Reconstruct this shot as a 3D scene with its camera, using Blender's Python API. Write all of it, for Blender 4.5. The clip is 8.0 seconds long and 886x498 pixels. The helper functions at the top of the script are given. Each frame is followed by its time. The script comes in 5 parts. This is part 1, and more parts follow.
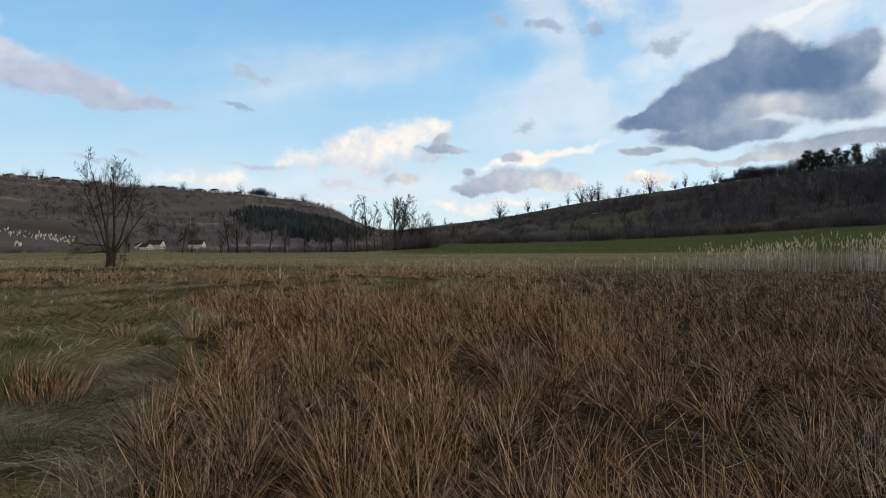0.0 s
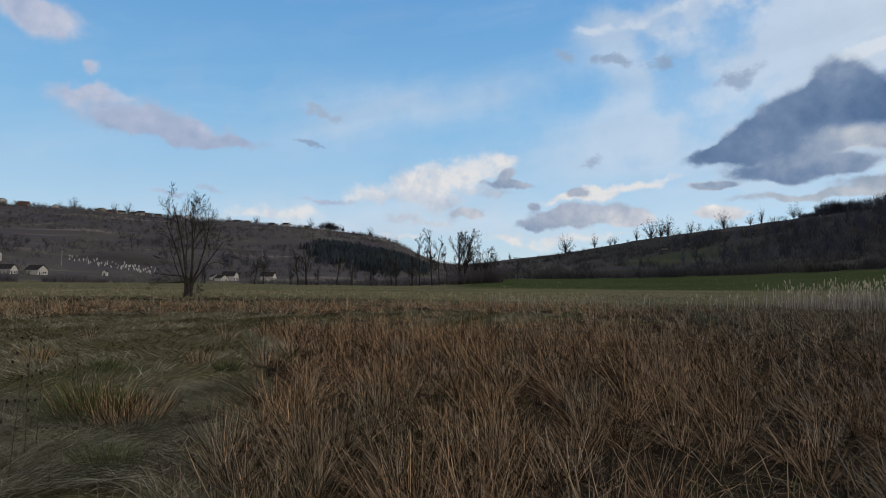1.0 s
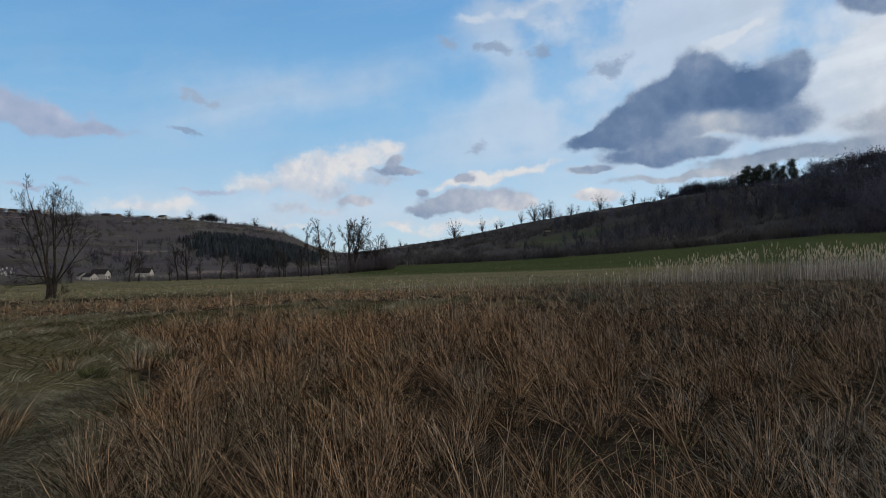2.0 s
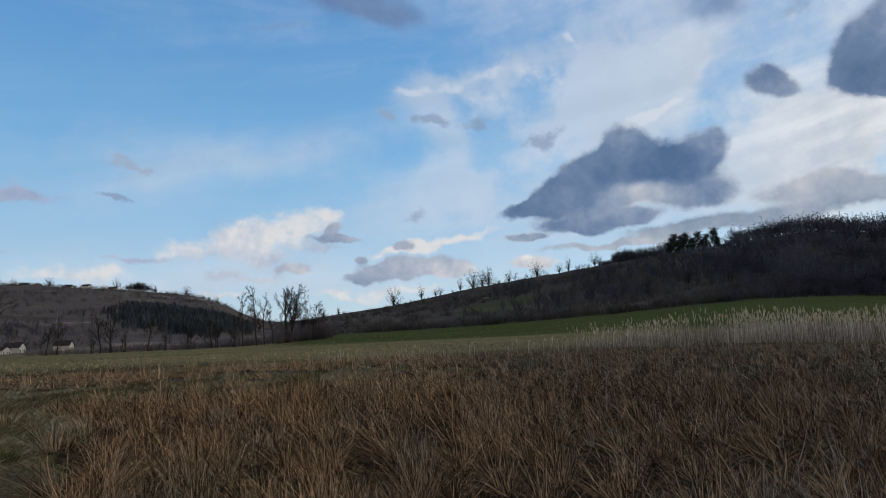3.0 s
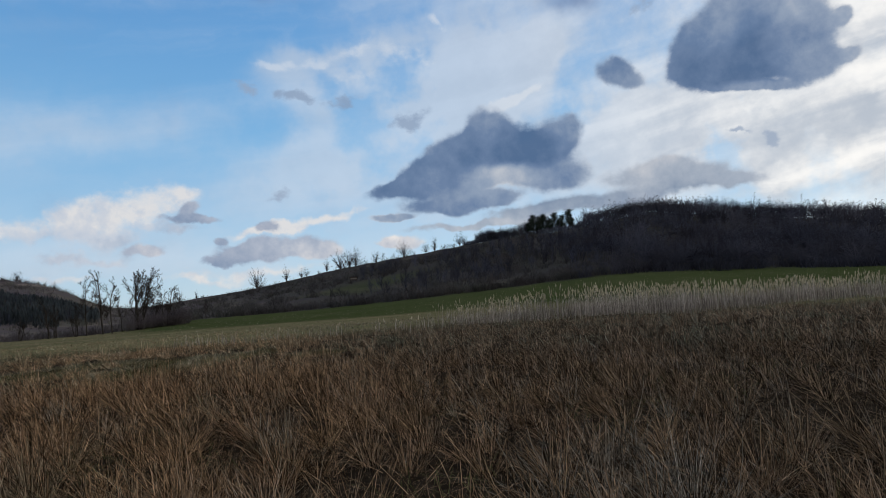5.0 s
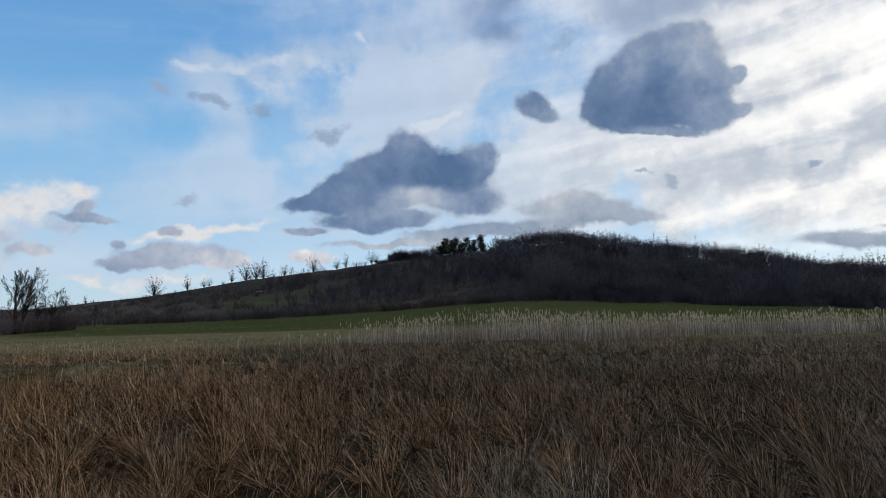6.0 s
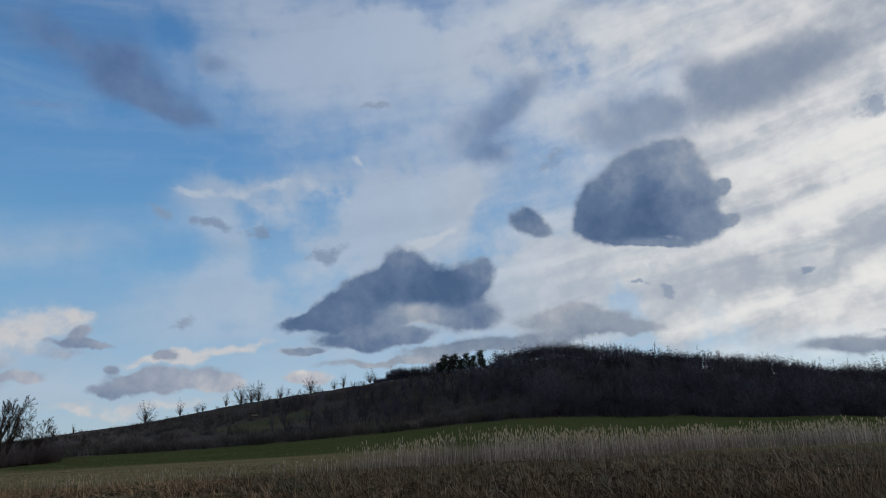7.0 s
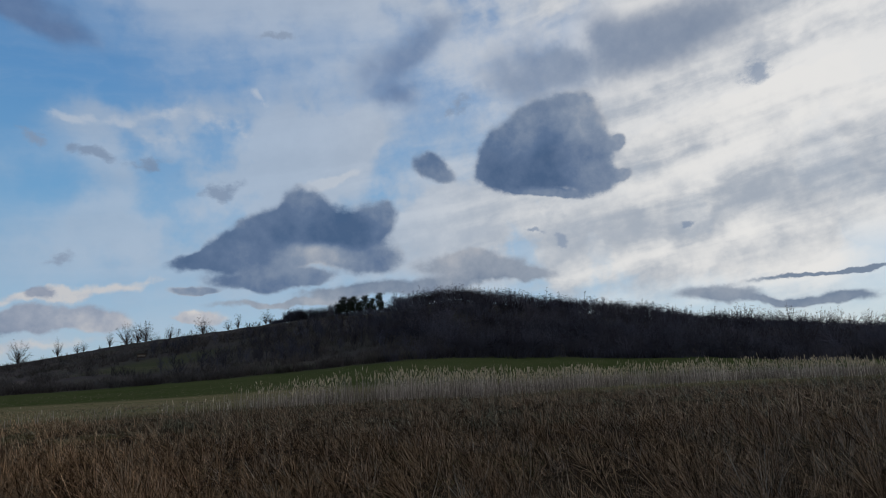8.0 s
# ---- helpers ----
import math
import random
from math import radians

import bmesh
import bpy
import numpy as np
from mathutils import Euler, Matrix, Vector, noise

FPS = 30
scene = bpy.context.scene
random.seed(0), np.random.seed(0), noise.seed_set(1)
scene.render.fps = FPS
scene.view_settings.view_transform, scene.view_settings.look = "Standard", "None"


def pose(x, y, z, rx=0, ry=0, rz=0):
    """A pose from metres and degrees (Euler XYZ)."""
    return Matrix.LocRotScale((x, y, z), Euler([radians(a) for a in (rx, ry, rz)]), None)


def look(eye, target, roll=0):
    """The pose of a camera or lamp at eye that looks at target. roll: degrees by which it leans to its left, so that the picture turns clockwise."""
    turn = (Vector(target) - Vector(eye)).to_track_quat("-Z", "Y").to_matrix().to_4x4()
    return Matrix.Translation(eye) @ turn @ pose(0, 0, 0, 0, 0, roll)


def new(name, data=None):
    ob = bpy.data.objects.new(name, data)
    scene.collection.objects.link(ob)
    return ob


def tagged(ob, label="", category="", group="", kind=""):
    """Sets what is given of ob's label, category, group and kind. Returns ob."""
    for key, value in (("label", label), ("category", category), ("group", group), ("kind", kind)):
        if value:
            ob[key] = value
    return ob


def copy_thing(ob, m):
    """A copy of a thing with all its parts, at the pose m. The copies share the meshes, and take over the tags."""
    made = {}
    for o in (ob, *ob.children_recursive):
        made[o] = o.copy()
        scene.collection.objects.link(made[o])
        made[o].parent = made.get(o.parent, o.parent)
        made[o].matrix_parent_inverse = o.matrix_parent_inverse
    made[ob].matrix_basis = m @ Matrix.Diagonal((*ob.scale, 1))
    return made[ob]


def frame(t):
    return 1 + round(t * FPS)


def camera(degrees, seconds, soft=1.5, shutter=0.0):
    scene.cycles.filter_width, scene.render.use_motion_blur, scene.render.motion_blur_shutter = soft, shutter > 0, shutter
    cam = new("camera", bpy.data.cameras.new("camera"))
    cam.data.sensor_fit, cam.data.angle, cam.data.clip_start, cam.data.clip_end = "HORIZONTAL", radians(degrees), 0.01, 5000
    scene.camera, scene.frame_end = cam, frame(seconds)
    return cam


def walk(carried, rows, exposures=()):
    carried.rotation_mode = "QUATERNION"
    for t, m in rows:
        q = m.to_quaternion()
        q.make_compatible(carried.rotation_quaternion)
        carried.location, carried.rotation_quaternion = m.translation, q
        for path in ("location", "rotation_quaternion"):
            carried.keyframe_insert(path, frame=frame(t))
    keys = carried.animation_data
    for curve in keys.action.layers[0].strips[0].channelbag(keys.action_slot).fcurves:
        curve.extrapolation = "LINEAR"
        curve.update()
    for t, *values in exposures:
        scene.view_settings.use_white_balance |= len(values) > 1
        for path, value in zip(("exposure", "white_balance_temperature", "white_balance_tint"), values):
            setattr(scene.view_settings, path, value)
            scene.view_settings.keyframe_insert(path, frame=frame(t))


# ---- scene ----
# ---------------------------------------------------------------- camera: someone standing in the meadow, turning to the east
cam = camera(69.6, 8.0, soft=0.75)
ROWS = (
    (0.0, 0.000, 0.000, 0.000, 0.00, 0.00, 0.00),
    (0.5, -0.017, 0.022, -0.021, 4.99, 3.39, -0.27),
    (1.0, -0.018, -0.015, -0.031, 5.77, 3.06, -0.73),
    (1.5, -0.006, 0.001, -0.037, 3.69, 2.29, -0.22),
    (1.8, 0.036, 0.031, -0.025, 0.26, 1.64, 1.30),
    (2.0, 0.062, 0.050, -0.018, -3.97, 1.82, 1.60),
    (2.2, 0.071, 0.060, -0.005, -7.01, 2.32, 1.29),
    (3.3, 0.000, 0.028, -0.015, -9.81, 8.57, 2.83),
    (3.5, -0.005, 0.018, -0.028, -10.35, 8.41, 3.20),
    (4.0, 0.014, 0.025, -0.050, -12.62, 6.98, 2.51),
    (4.5, 0.045, 0.030, -0.047, -17.73, 5.89, 2.74),
    (4.7, 0.050, 0.020, -0.051, -19.33, 5.71, 3.03),
    (5.8, 0.020, 0.015, -0.085, -26.96, 5.09, 3.13),
    (6.0, 0.028, 0.030, -0.076, -29.38, 6.70, 1.24),
    (6.5, 0.040, 0.040, -0.050, -29.83, 15.27, 2.30),
    (7.0, 0.024, 0.010, -0.066, -29.26, 17.08, 2.75),
    (7.5, 0.000, -0.050, -0.100, -31.71, 14.66, 2.14),
    (8.0, 0.030, -0.064, -0.110, -38.31, 11.57, 2.99),
)
EXPOSURES = ((0.0, 0.42, 7500, 10), (0.4, 0.2, 6950, 10), (1.0, 0.08, 6800, 10), (2.0, 0.03, 6750, 10), (4.5, 0.0, 6750, 10), (5.9, 0.08, 6700, 10), (6.5, -0.2, 6650, 10), (7.2, -0.36, 6600, 10), (8.0, -0.37, 6600, 10))
walk(cam, [(t, pose(x, y, 1.6 + z, 90 + pitch, roll, yaw)) for t, x, y, z, yaw, pitch, roll in ROWS], EXPOSURES)

# ---------------------------------------------------------------- sky: clear blue behind broken evening cloud
SUN_BEARING, SUN_HEIGHT = 66.0, 17.0
SKY_GAIN = 0.10
# each billow of a cloud: across and up (degrees, across counted from bearing 17), half width, half height, lean, paleness
HEAVY = (
    (9.0, 15.8, 2.0, 1.82, -2, 0.22),
    (10.5, 14.3, 3.4, 1.83, -2, 0.08),
    (15.2, 14.3, 2.0, 1.82, -3, 0.3),
    (13.3, 13.4, 2.5, 1.32, -3, 0.1),
    (6.5, 13.5, 3.1, 1.72, 11, 0.16),
    (3.4, 12.2, 3.1, 1.51, 28, 0.22),
    (0.9, 11.0, 3.0, 0.74, 14, 0.18),
    (4.5, 11.1, 3.3, 1.2, -1, 0.22),
    (5.8, 9.1, 4.6, 0.75, -2, 0.3),
    (9.6, 9.4, 2.3, 0.71, 4, 0.45),
    (10.5, 11.4, 3.6, 1.01, -5, 0.6),
    (14.8, 11.0, 3.0, 1.52, -3, 0.42),
    (7.4, 10.5, 2.2, 0.91, 9, 0.48),
    (0.4, 8.4, 2.0, 0.39, -1, 0.5),
)
ROUND = (
    (30.5, 22.5, 2.6, 2.06, -10, 0.3),
    (32.7, 22.2, 2.1, 1.94, -11, 0.44),
    (28.2, 21.1, 2.7, 2.29, -9, 0.24),
    (25.7, 19.4, 1.7, 1.95, -7, 0.14),
    (27.4, 17.5, 2.8, 1.36, -7, 0.06),
    (30.7, 18.2, 3.7, 2.29, -9, 0.08),
    (33.6, 19.2, 2.3, 2.51, -10, 0.38),
    (34.8, 16.6, 2.2, 1.21, -9, 0.4),
    (36.3, 19.6, 0.8, 0.68, -11, 0.42),
    (37.0, 16.8, 0.8, 0.58, 6, 0.55),
    (31.0, 15.8, 3.2, 0.43, -8, 0.45),
    (19.7, 19.4, 1.5, 1.1, -5, 0.22),
    (21.0, 18.5, 1.6, 0.87, -17, 0.32),
)
GREY = (
    (-9.5, 6.1, 3.9, 1.01, 4, 0.3),
    (-12.0, 5.7, 2.9, 0.72, -2, 0.16),
    (-6.7, 5.7, 2.3, 0.84, -5, 0.72),
    (-15.0, 5.1, 1.4, 0.39, 0, 0.12),
    (-17.1, 8.8, 2.2, 0.35, -3, 0.22),
    (-17.0, 9.6, 0.9, 0.56, 14, 0.34),
    (-14.7, 6.7, 0.7, 0.4, 12, 0.18),
    (-10.7, 8.1, 0.9, 0.55, 1, 0.22),
    (-20.4, 6.4, 1.6, 0.54, 1, 0.4),
    (1.0, 6.2, 2.1, 0.53, -1, 0.75),
    (0.0, 6.0, 1.2, 0.39, -1, 0.5),
)
SHELF = (
    (24.3, 9.8, 5.3, 0.99, -5, 0.42),
    (23.9, 10.7, 2.1, 0.64, -5, 0.75),
    (28.2, 9.0, 2.8, 0.58, -11, 0.45),
    (18.9, 8.4, 7.8, 0.7, 2, 0.1),
    (8.8, 7.3, 6.5, 0.35, 1, 0.55),
    (13.8, 8.0, 4.5, 0.4, 1, 0.35),
    (44.8, 5.7, 3.4, 0.65, -6, 0.25),
    (53.6, 4.7, 2.5, 0.51, 0, 0.08),
    (50.1, 4.7, 3.4, 0.31, -6, 0.15),
    (51.8, 6.5, 4.4, 0.2, 2, 0.0),
    (55.1, 6.7, 1.4, 0.2, 1, 0.05),
)
SCRAPS = (
    (-7.1, 18.7, 1.5, 0.52, 0, 0.2),
    (-3.1, 18.4, 1.8, 0.73, -6, 0.2),
    (2.3, 16.7, 1.7, 0.8, 26, 0.2),
    (-11.7, 19.6, 0.9, 0.47, -16, 0.4),
    (6.2, 29.3, 1.5, 0.48, 0, 0.5),
    (-9.3, 11.2, 0.8, 0.41, 39, 0.5),
    (42.6, 12.2, 0.8, 0.27, -1, 0.2),
    (29.7, 13.0, 0.7, 0.2, -6, 0.4),
    (32.1, 11.9, 0.8, 0.31, -36, 0.5),
    (22.7, 23.9, 1.0, 0.68, -7, 0.4),
    (-34.0, 12.0, 1.3, 0.26, -21, 0.15),
    (-32.4, 14.4, 2.1, 0.3, -7, 0.6),
    (46.1, 23.2, 1.2, 0.6, -14, 0.4),
)
LILAC = (
    (-50.6, 14.1, 3.3, 0.62, 2, 0.8),
    (-48.5, 12.7, 4.0, 0.88, -5, 0.35),
    (-44.0, 12.8, 3.0, 0.85, -1, 0.6),
    (-44.5, 12.0, 4.8, 0.56, 0, 0.25),
    (-40.6, 11.9, 2.7, 0.43, -2, 0.4),
    (-52.2, 19.4, 2.7, 1.38, -15, 0.9),
    (-53.0, 20.1, 1.9, 1.09, -11, 0.5),
    (-50.1, 15.8, 0.6, 0.39, 9, 0.9),
    (-44.6, 7.5, 2.7, 0.28, 6, 0.5),
    (-33.0, 7.4, 2.2, 0.3, 2, 0.5),
)
BRIGHT = (
    (-29.1, 8.2, 2.8, 1.0, 1, 0.75),
    (-24.8, 8.7, 3.6, 1.0, 5, 0.85),
    (-20.4, 9.8, 3.0, 1.09, 8, 0.9),
    (-17.4, 11.2, 1.8, 1.09, -1, 1.0),
    (-24.3, 7.4, 4.6, 0.71, 0, 0.3),
    (-18.2, 8.3, 2.2, 0.4, 0, 0.15),
    (-38.1, 6.1, 4.3, 0.63, 4, 0.9),
    (-6.9, 8.8, 5.0, 0.49, 11, 0.95),
    (-10.5, 7.9, 3.4, 0.49, 9, 0.8),
    (-23.1, 5.7, 3.0, 0.41, 0, 0.3),
    (-11.1, 4.2, 5.3, 0.5, -1, 0.9),
    (-26.2, 4.2, 3.0, 0.41, 0, 0.75),
    (-16.1, 3.5, 3.0, 0.4, 0, 0.9),
    (-43.8, 5.0, 2.7, 0.38, 2, 0.8),
    (-26.7, 6.0, 1.8, 0.35, 1, 0.2),
)
FLECKS = (
    (-8.2, 21.3, 2.2, 0.43, -3, 0.5),
    (-4.1, 19.9, 2.4, 0.52, 16, 0.6),
    (-2.0, 22.7, 1.6, 0.57, 24, 0.6),
    (4.7, 24.4, 1.3, 0.44, -39, 0.7),
    (-5.0, 21.5, 1.4, 0.57, 4, 0.5),
    (-0.8, 20.6, 1.9, 0.48, 23, 0.5),
    (1.6, 22.4, 2.4, 0.79, -29, 0.4),
    (11.7, 18.1, 3.0, 0.52, 18, 0.8),
    (9.7, 17.7, 2.0, 0.46, 13, 0.5),
)
BANK = (
    (-16.4, 31.4, 5.4, 2.65, -13, 0.2),
    (-12.7, 29.5, 4.3, 1.73, -14, 0.15),
    (-9.0, 28.0, 3.0, 1.12, -11, 0.3),
    (-19.6, 26.2, 2.6, 0.42, 7, 0.5),
    (-6.8, 32.3, 1.7, 0.89, -1, 0.6),
    (16.6, 28.7, 3.1, 1.68, 37, 0.45),
    (16.8, 25.5, 2.0, 1.23, -14, 0.3),
    (18.9, 30.6, 3.8, 1.55, 24, 0.75),
    (34.9, 27.2, 7.5, 2.64, -4, 0.45),
    (42.2, 28.2, 5.6, 2.85, 6, 0.3),
    (28.8, 26.3, 5.4, 1.9, -6, 0.7),
)
# the high veil: the same, with no paleness
VEIL = (
    (41.4, 14.5, 16.6, 6.8, 6),
    (23.4, 11.3, 16.0, 3.5, 5),
    (41.2, 8.4, 11.8, 2.4, 1),
    (6.6, 35.8, 15.8, 4.1, -5),
    (28.3, 32.7, 14.3, 4.7, -4),
    (9.2, 19.3, 9.9, 3.1, 21),
    (7.8, 22.4, 10.4, 4.8, 13),
    (-4.3, 21.5, 5.4, 2.4, 22),
    (-8.0, 12.7, 11.2, 3.0, 23),
    (-25.2, 5.6, 19.8, 2.4, -1),
    (-25.3, 15.0, 11.5, 1.8, 8),
    (28.2, 17.6, 14.1, 3.0, 0),
    (24.8, 14.2, 9.9, 2.7, 3),
    (49.9, 17.0, 11.3, 5.6, 4),
    (53.1, 15.1, 8.0, 4.4, -1),
    (5.2, 13.5, 9.7, 6.0, 16),
    (-2.6, 20.4, 5.3, 1.6, 38),
    (-7.2, 21.6, 3.7, 1.4, 13),
    (1.3, 32.4, 11.1, 4.92, -9),
)


class Nodes:
    """Short forms for building a node tree."""

    def __init__(self, tree):
        self.tree = tree
        tree.nodes.clear()

    def add(self, kind, **values):
        node = self.tree.nodes.new(kind)
        for key, value in values.items():
            setattr(node, key, value)
        return node

    def put(self, socket, value):
        if isinstance(value, bpy.types.NodeSocket):
            self.tree.links.new(value, socket)
        elif value is not None:
            socket.default_value = value

    def math(self, operation, a, b=None, c=None, clamp=False):
        node = self.add("ShaderNodeMath", operation=operation, use_clamp=clamp)
        for socket, value in zip(node.inputs, (a, b, c)):
            self.put(socket, value)
        return node.outputs[0]

    def vector(self, operation, a, b=None, scale=None):
        node = self.add("ShaderNodeVectorMath", operation=operation)
        self.put(node.inputs[0], a)
        self.put(node.inputs[1], b)
        if scale is not None:
            self.put(node.inputs["Scale"], scale)
        return node.outputs["Value"] if operation in ("LENGTH", "DOT_PRODUCT") else node.outputs[0]

    def noise(self, vector, scale, detail=5.0, rough=0.55, out="Fac", distortion=0.0):
        node = self.add("ShaderNodeTexNoise")
        self.put(node.inputs["Vector"], vector)
        node.inputs["Scale"].default_value = scale
        node.inputs["Detail"].default_value = detail
        node.inputs["Roughness"].default_value = rough
        node.inputs["Distortion"].default_value = distortion
        return node.outputs[out]

    def span(self, value, a, b, c=0.0, d=1.0, smooth=True):
        node = self.add("ShaderNodeMapRange", interpolation_type="SMOOTHSTEP" if smooth else "LINEAR")
        for socket, v in zip(node.inputs, (value, a, b, c, d)):
            self.put(socket, v)
        return node.outputs[0]

    def mix(self, factor, a, b, blend="MIX"):
        node = self.add("ShaderNodeMix", data_type="RGBA", blend_type=blend)
        self.put(node.inputs[0], factor)
        for socket, v in ((node.inputs[6], a), (node.inputs[7], b)):
            self.put(socket, (*v, 1.0) if isinstance(v, tuple) and len(v) == 3 else v)
        return node.outputs[2]

    def ramp(self, factor, *stops):
        node = self.add("ShaderNodeValToRGB")
        self.put(node.inputs[0], factor)
        marks = node.color_ramp.elements
        while len(marks) < len(stops):
            marks.new(0.5)
        for mark, (at, colour) in zip(marks, stops):
            mark.position, mark.color = at, (*colour, 1.0)
        return node.outputs[0]


def build_sky():
    world = bpy.data.worlds.new("sky")
    world.use_nodes = True
    scene.world = world
    n = Nodes(world.node_tree)
    way = n.add("ShaderNodeTexCoord").outputs["Generated"]
    parts = n.add("ShaderNodeSeparateXYZ")
    n.put(parts.inputs[0], way)
    bearing = n.math("MULTIPLY", n.math("ARCTAN2", parts.outputs[0], parts.outputs[1]), 57.29578)
    up = n.math("ARCSINE", parts.outputs[2])
    across = n.math("MULTIPLY", n.math("SUBTRACT", bearing, 17.0), n.math("COSINE", up))
    height = n.math("MULTIPLY", up, 57.29578)
    flat = n.add("ShaderNodeCombineXYZ")
    n.put(flat.inputs[0], across)
    n.put(flat.inputs[1], height)
    # crisp heaps at the edges, slow swirls within
    stir = n.vector("SUBTRACT", n.noise(way, 16.0, 7.0, 0.52, "Color"), (0.5, 0.5, 0.5))
    soft_stir = n.vector("SUBTRACT", n.noise(way, 5.0, 5.0, 0.55, "Color"), (0.5, 0.5, 0.5))
    cell = n.add("ShaderNodeTexVoronoi", feature="SMOOTH_F1")
    n.put(cell.inputs["Vector"], n.vector("ADD", way, n.vector("SCALE", stir, None, 0.035)))
    cell.inputs["Scale"].default_value = 34.0
    heap = n.math("SUBTRACT", 0.42, cell.outputs["Distance"])
    billow = n.noise(way, 26.0, 8.0, 0.62)
    shred = n.math("SUBTRACT", n.noise(n.vector("MULTIPLY", way, (1.0, 1.0, 1.6)), 55.0, 6.0, 0.6), 0.5)
    puff = n.noise(way, 8.0, 7.0, 0.6)
    # light catching the billows from the sun's side
    sunward = n.vector("ADD", way, (0.012, 0.005, 0.009))
    relief = n.math("SUBTRACT", n.noise(way, 15.0, 6.0, 0.55), n.noise(sunward, 15.0, 6.0, 0.55))
    place = n.vector("ADD", flat.outputs[0], n.vector("SCALE", stir, None, 2.4))
    loose_place = n.vector("ADD", flat.outputs[0], n.vector("ADD", n.vector("SCALE", stir, None, 3.6), n.vector("SCALE", soft_stir, None, 3.0)))
    wide_place = n.vector("ADD", flat.outputs[0], n.vector("ADD", n.vector("SCALE", soft_stir, None, 6.0), n.vector("SCALE", stir, None, 1.5)))

    def billows(table, where, hard=2.0):
        """How thick the cloud is, and how pale, from the billows that overlap at a place."""
        total = None
        for u, v, a, b, turn, *paleness in table:
            spot = n.add("ShaderNodeMapping", vector_type="TEXTURE")
            if total is None:
                n.put(spot.inputs["Vector"], where)
            else:  # one billow after the other
                step = n.add("ShaderNodeVectorMath", operation="MULTIPLY_ADD")
                n.put(step.inputs[0], total)
                step.inputs[1].default_value = (1e-7, 1e-7, 1e-7)
                n.put(step.inputs[2], where)
                n.put(spot.inputs["Vector"], step.outputs[0])
            spot.inputs["Location"].default_value = (u, v, 0)
            spot.inputs["Rotation"].default_value = (0, 0, radians(turn))
            spot.inputs["Scale"].default_value = (a, b, 1)
            reach = n.vector("LENGTH", spot.outputs[0])
            weight = n.math("EXPONENT", n.math("MULTIPLY", n.math("POWER", reach, 2.0 * hard), -1.0))
            add = n.add("ShaderNodeVectorMath", operation="MULTIPLY_ADD")
            n.put(add.inputs[0], weight)
            add.inputs[1].default_value = (1.0, paleness[0] if paleness else 0.5, 0.0)
            n.put(add.inputs[2], total if total is not None else (0.0, 0.0, 0.0))
            total = add.outputs[0]
        both = n.add("ShaderNodeSeparateXYZ")
        n.put(both.inputs[0], total)
        return both.outputs[0], n.math("DIVIDE", both.outputs[1], n.math("MAXIMUM", both.outputs[0], 0.02))

    def worked(value, *terms):
        for term, share in terms:
            value = n.math("MULTIPLY_ADD", term, share, value)
        return value

    def torn(thick, *terms):
        """The same, but leaving the clear sky clear."""
        there = n.span(thick, 0.02, 0.35)
        for term, share in terms:
            thick = n.math("MULTIPLY_ADD", n.math("MULTIPLY", term, there), share, thick)
        return thick

    sky = n.add("ShaderNodeTexSky", sky_type="NISHITA", sun_disc=False, sun_elevation=radians(SUN_HEIGHT), sun_rotation=radians(SUN_BEARING),
                altitude=200.0, air_density=1.0, dust_density=0.2, ozone_density=3.0)
    # the blue between the clouds, deeper towards the zenith
    blue = n.ramp(n.math("DIVIDE", height, 50.0), (0.0, (0.55, 0.71, 0.86)), (0.12, (0.43, 0.66, 0.90)), (0.30, (0.215, 0.51, 0.86)), (0.5, (0.13, 0.38, 0.77)), (0.8, (0.06, 0.23, 0.57)))
    colour = n.mix(0.75, n.vector("SCALE", sky.outputs[0], None, SKY_GAIN), blue)

    # the high veil: long streaks rising to the east, torn and mottled
    tilt = n.add("ShaderNodeMapping", vector_type="TEXTURE")
    n.put(tilt.inputs["Vector"], n.vector("ADD", flat.outputs[0], n.vector("SCALE", soft_stir, None, 2.2)))
    tilt.inputs["Rotation"].default_value = (0, 0, radians(9))
    tilt.inputs["Scale"].default_value = (32.0, 3.4, 1.0)
    streak = n.noise(tilt.outputs[0], 0.8, 5.0, 0.5, distortion=0.3)
    glow = n.span(across, 8.0, 48.0)
    mottle = n.noise(n.vector("ADD", way, n.vector("SCALE", soft_stir, None, 0.12)), 22.0, 7.0, 0.62)
    thick, _ = billows(VEIL, wide_place, 1.0)
    thick = worked(thick, (n.math("SUBTRACT", streak, 0.5), 1.2), (n.math("SUBTRACT", puff, 0.5), 0.7), (n.math("SUBTRACT", mottle, 0.5), 0.35), (glow, 0.25))
    veil = n.span(thick, -0.05, 1.25)
    cover = n.math("MULTIPLY", n.math("MULTIPLY", n.span(across, -10.0, 12.0), n.span(height, 5.0, 11.0)), n.math("MAXIMUM", n.span(worked(puff, (n.math("SUBTRACT", streak, 0.5), 0.6), (n.math("SUBTRACT", mottle, 0.5), 0.15)), 0.25, 0.75, 0.25, 0.95), n.span(across, 22.0, 36.0, 0.0, 0.97)))
    veil = n.math("MAXIMUM", veil, cover)
    veil_tone = n.mix(glow, (0.58, 0.67, 0.80), (0.80, 0.81, 0.82))
    pale = n.span(worked(n.math("MULTIPLY", streak, 0.85), (puff, 0.15), (relief, 0.3)), 0.34, 0.62)
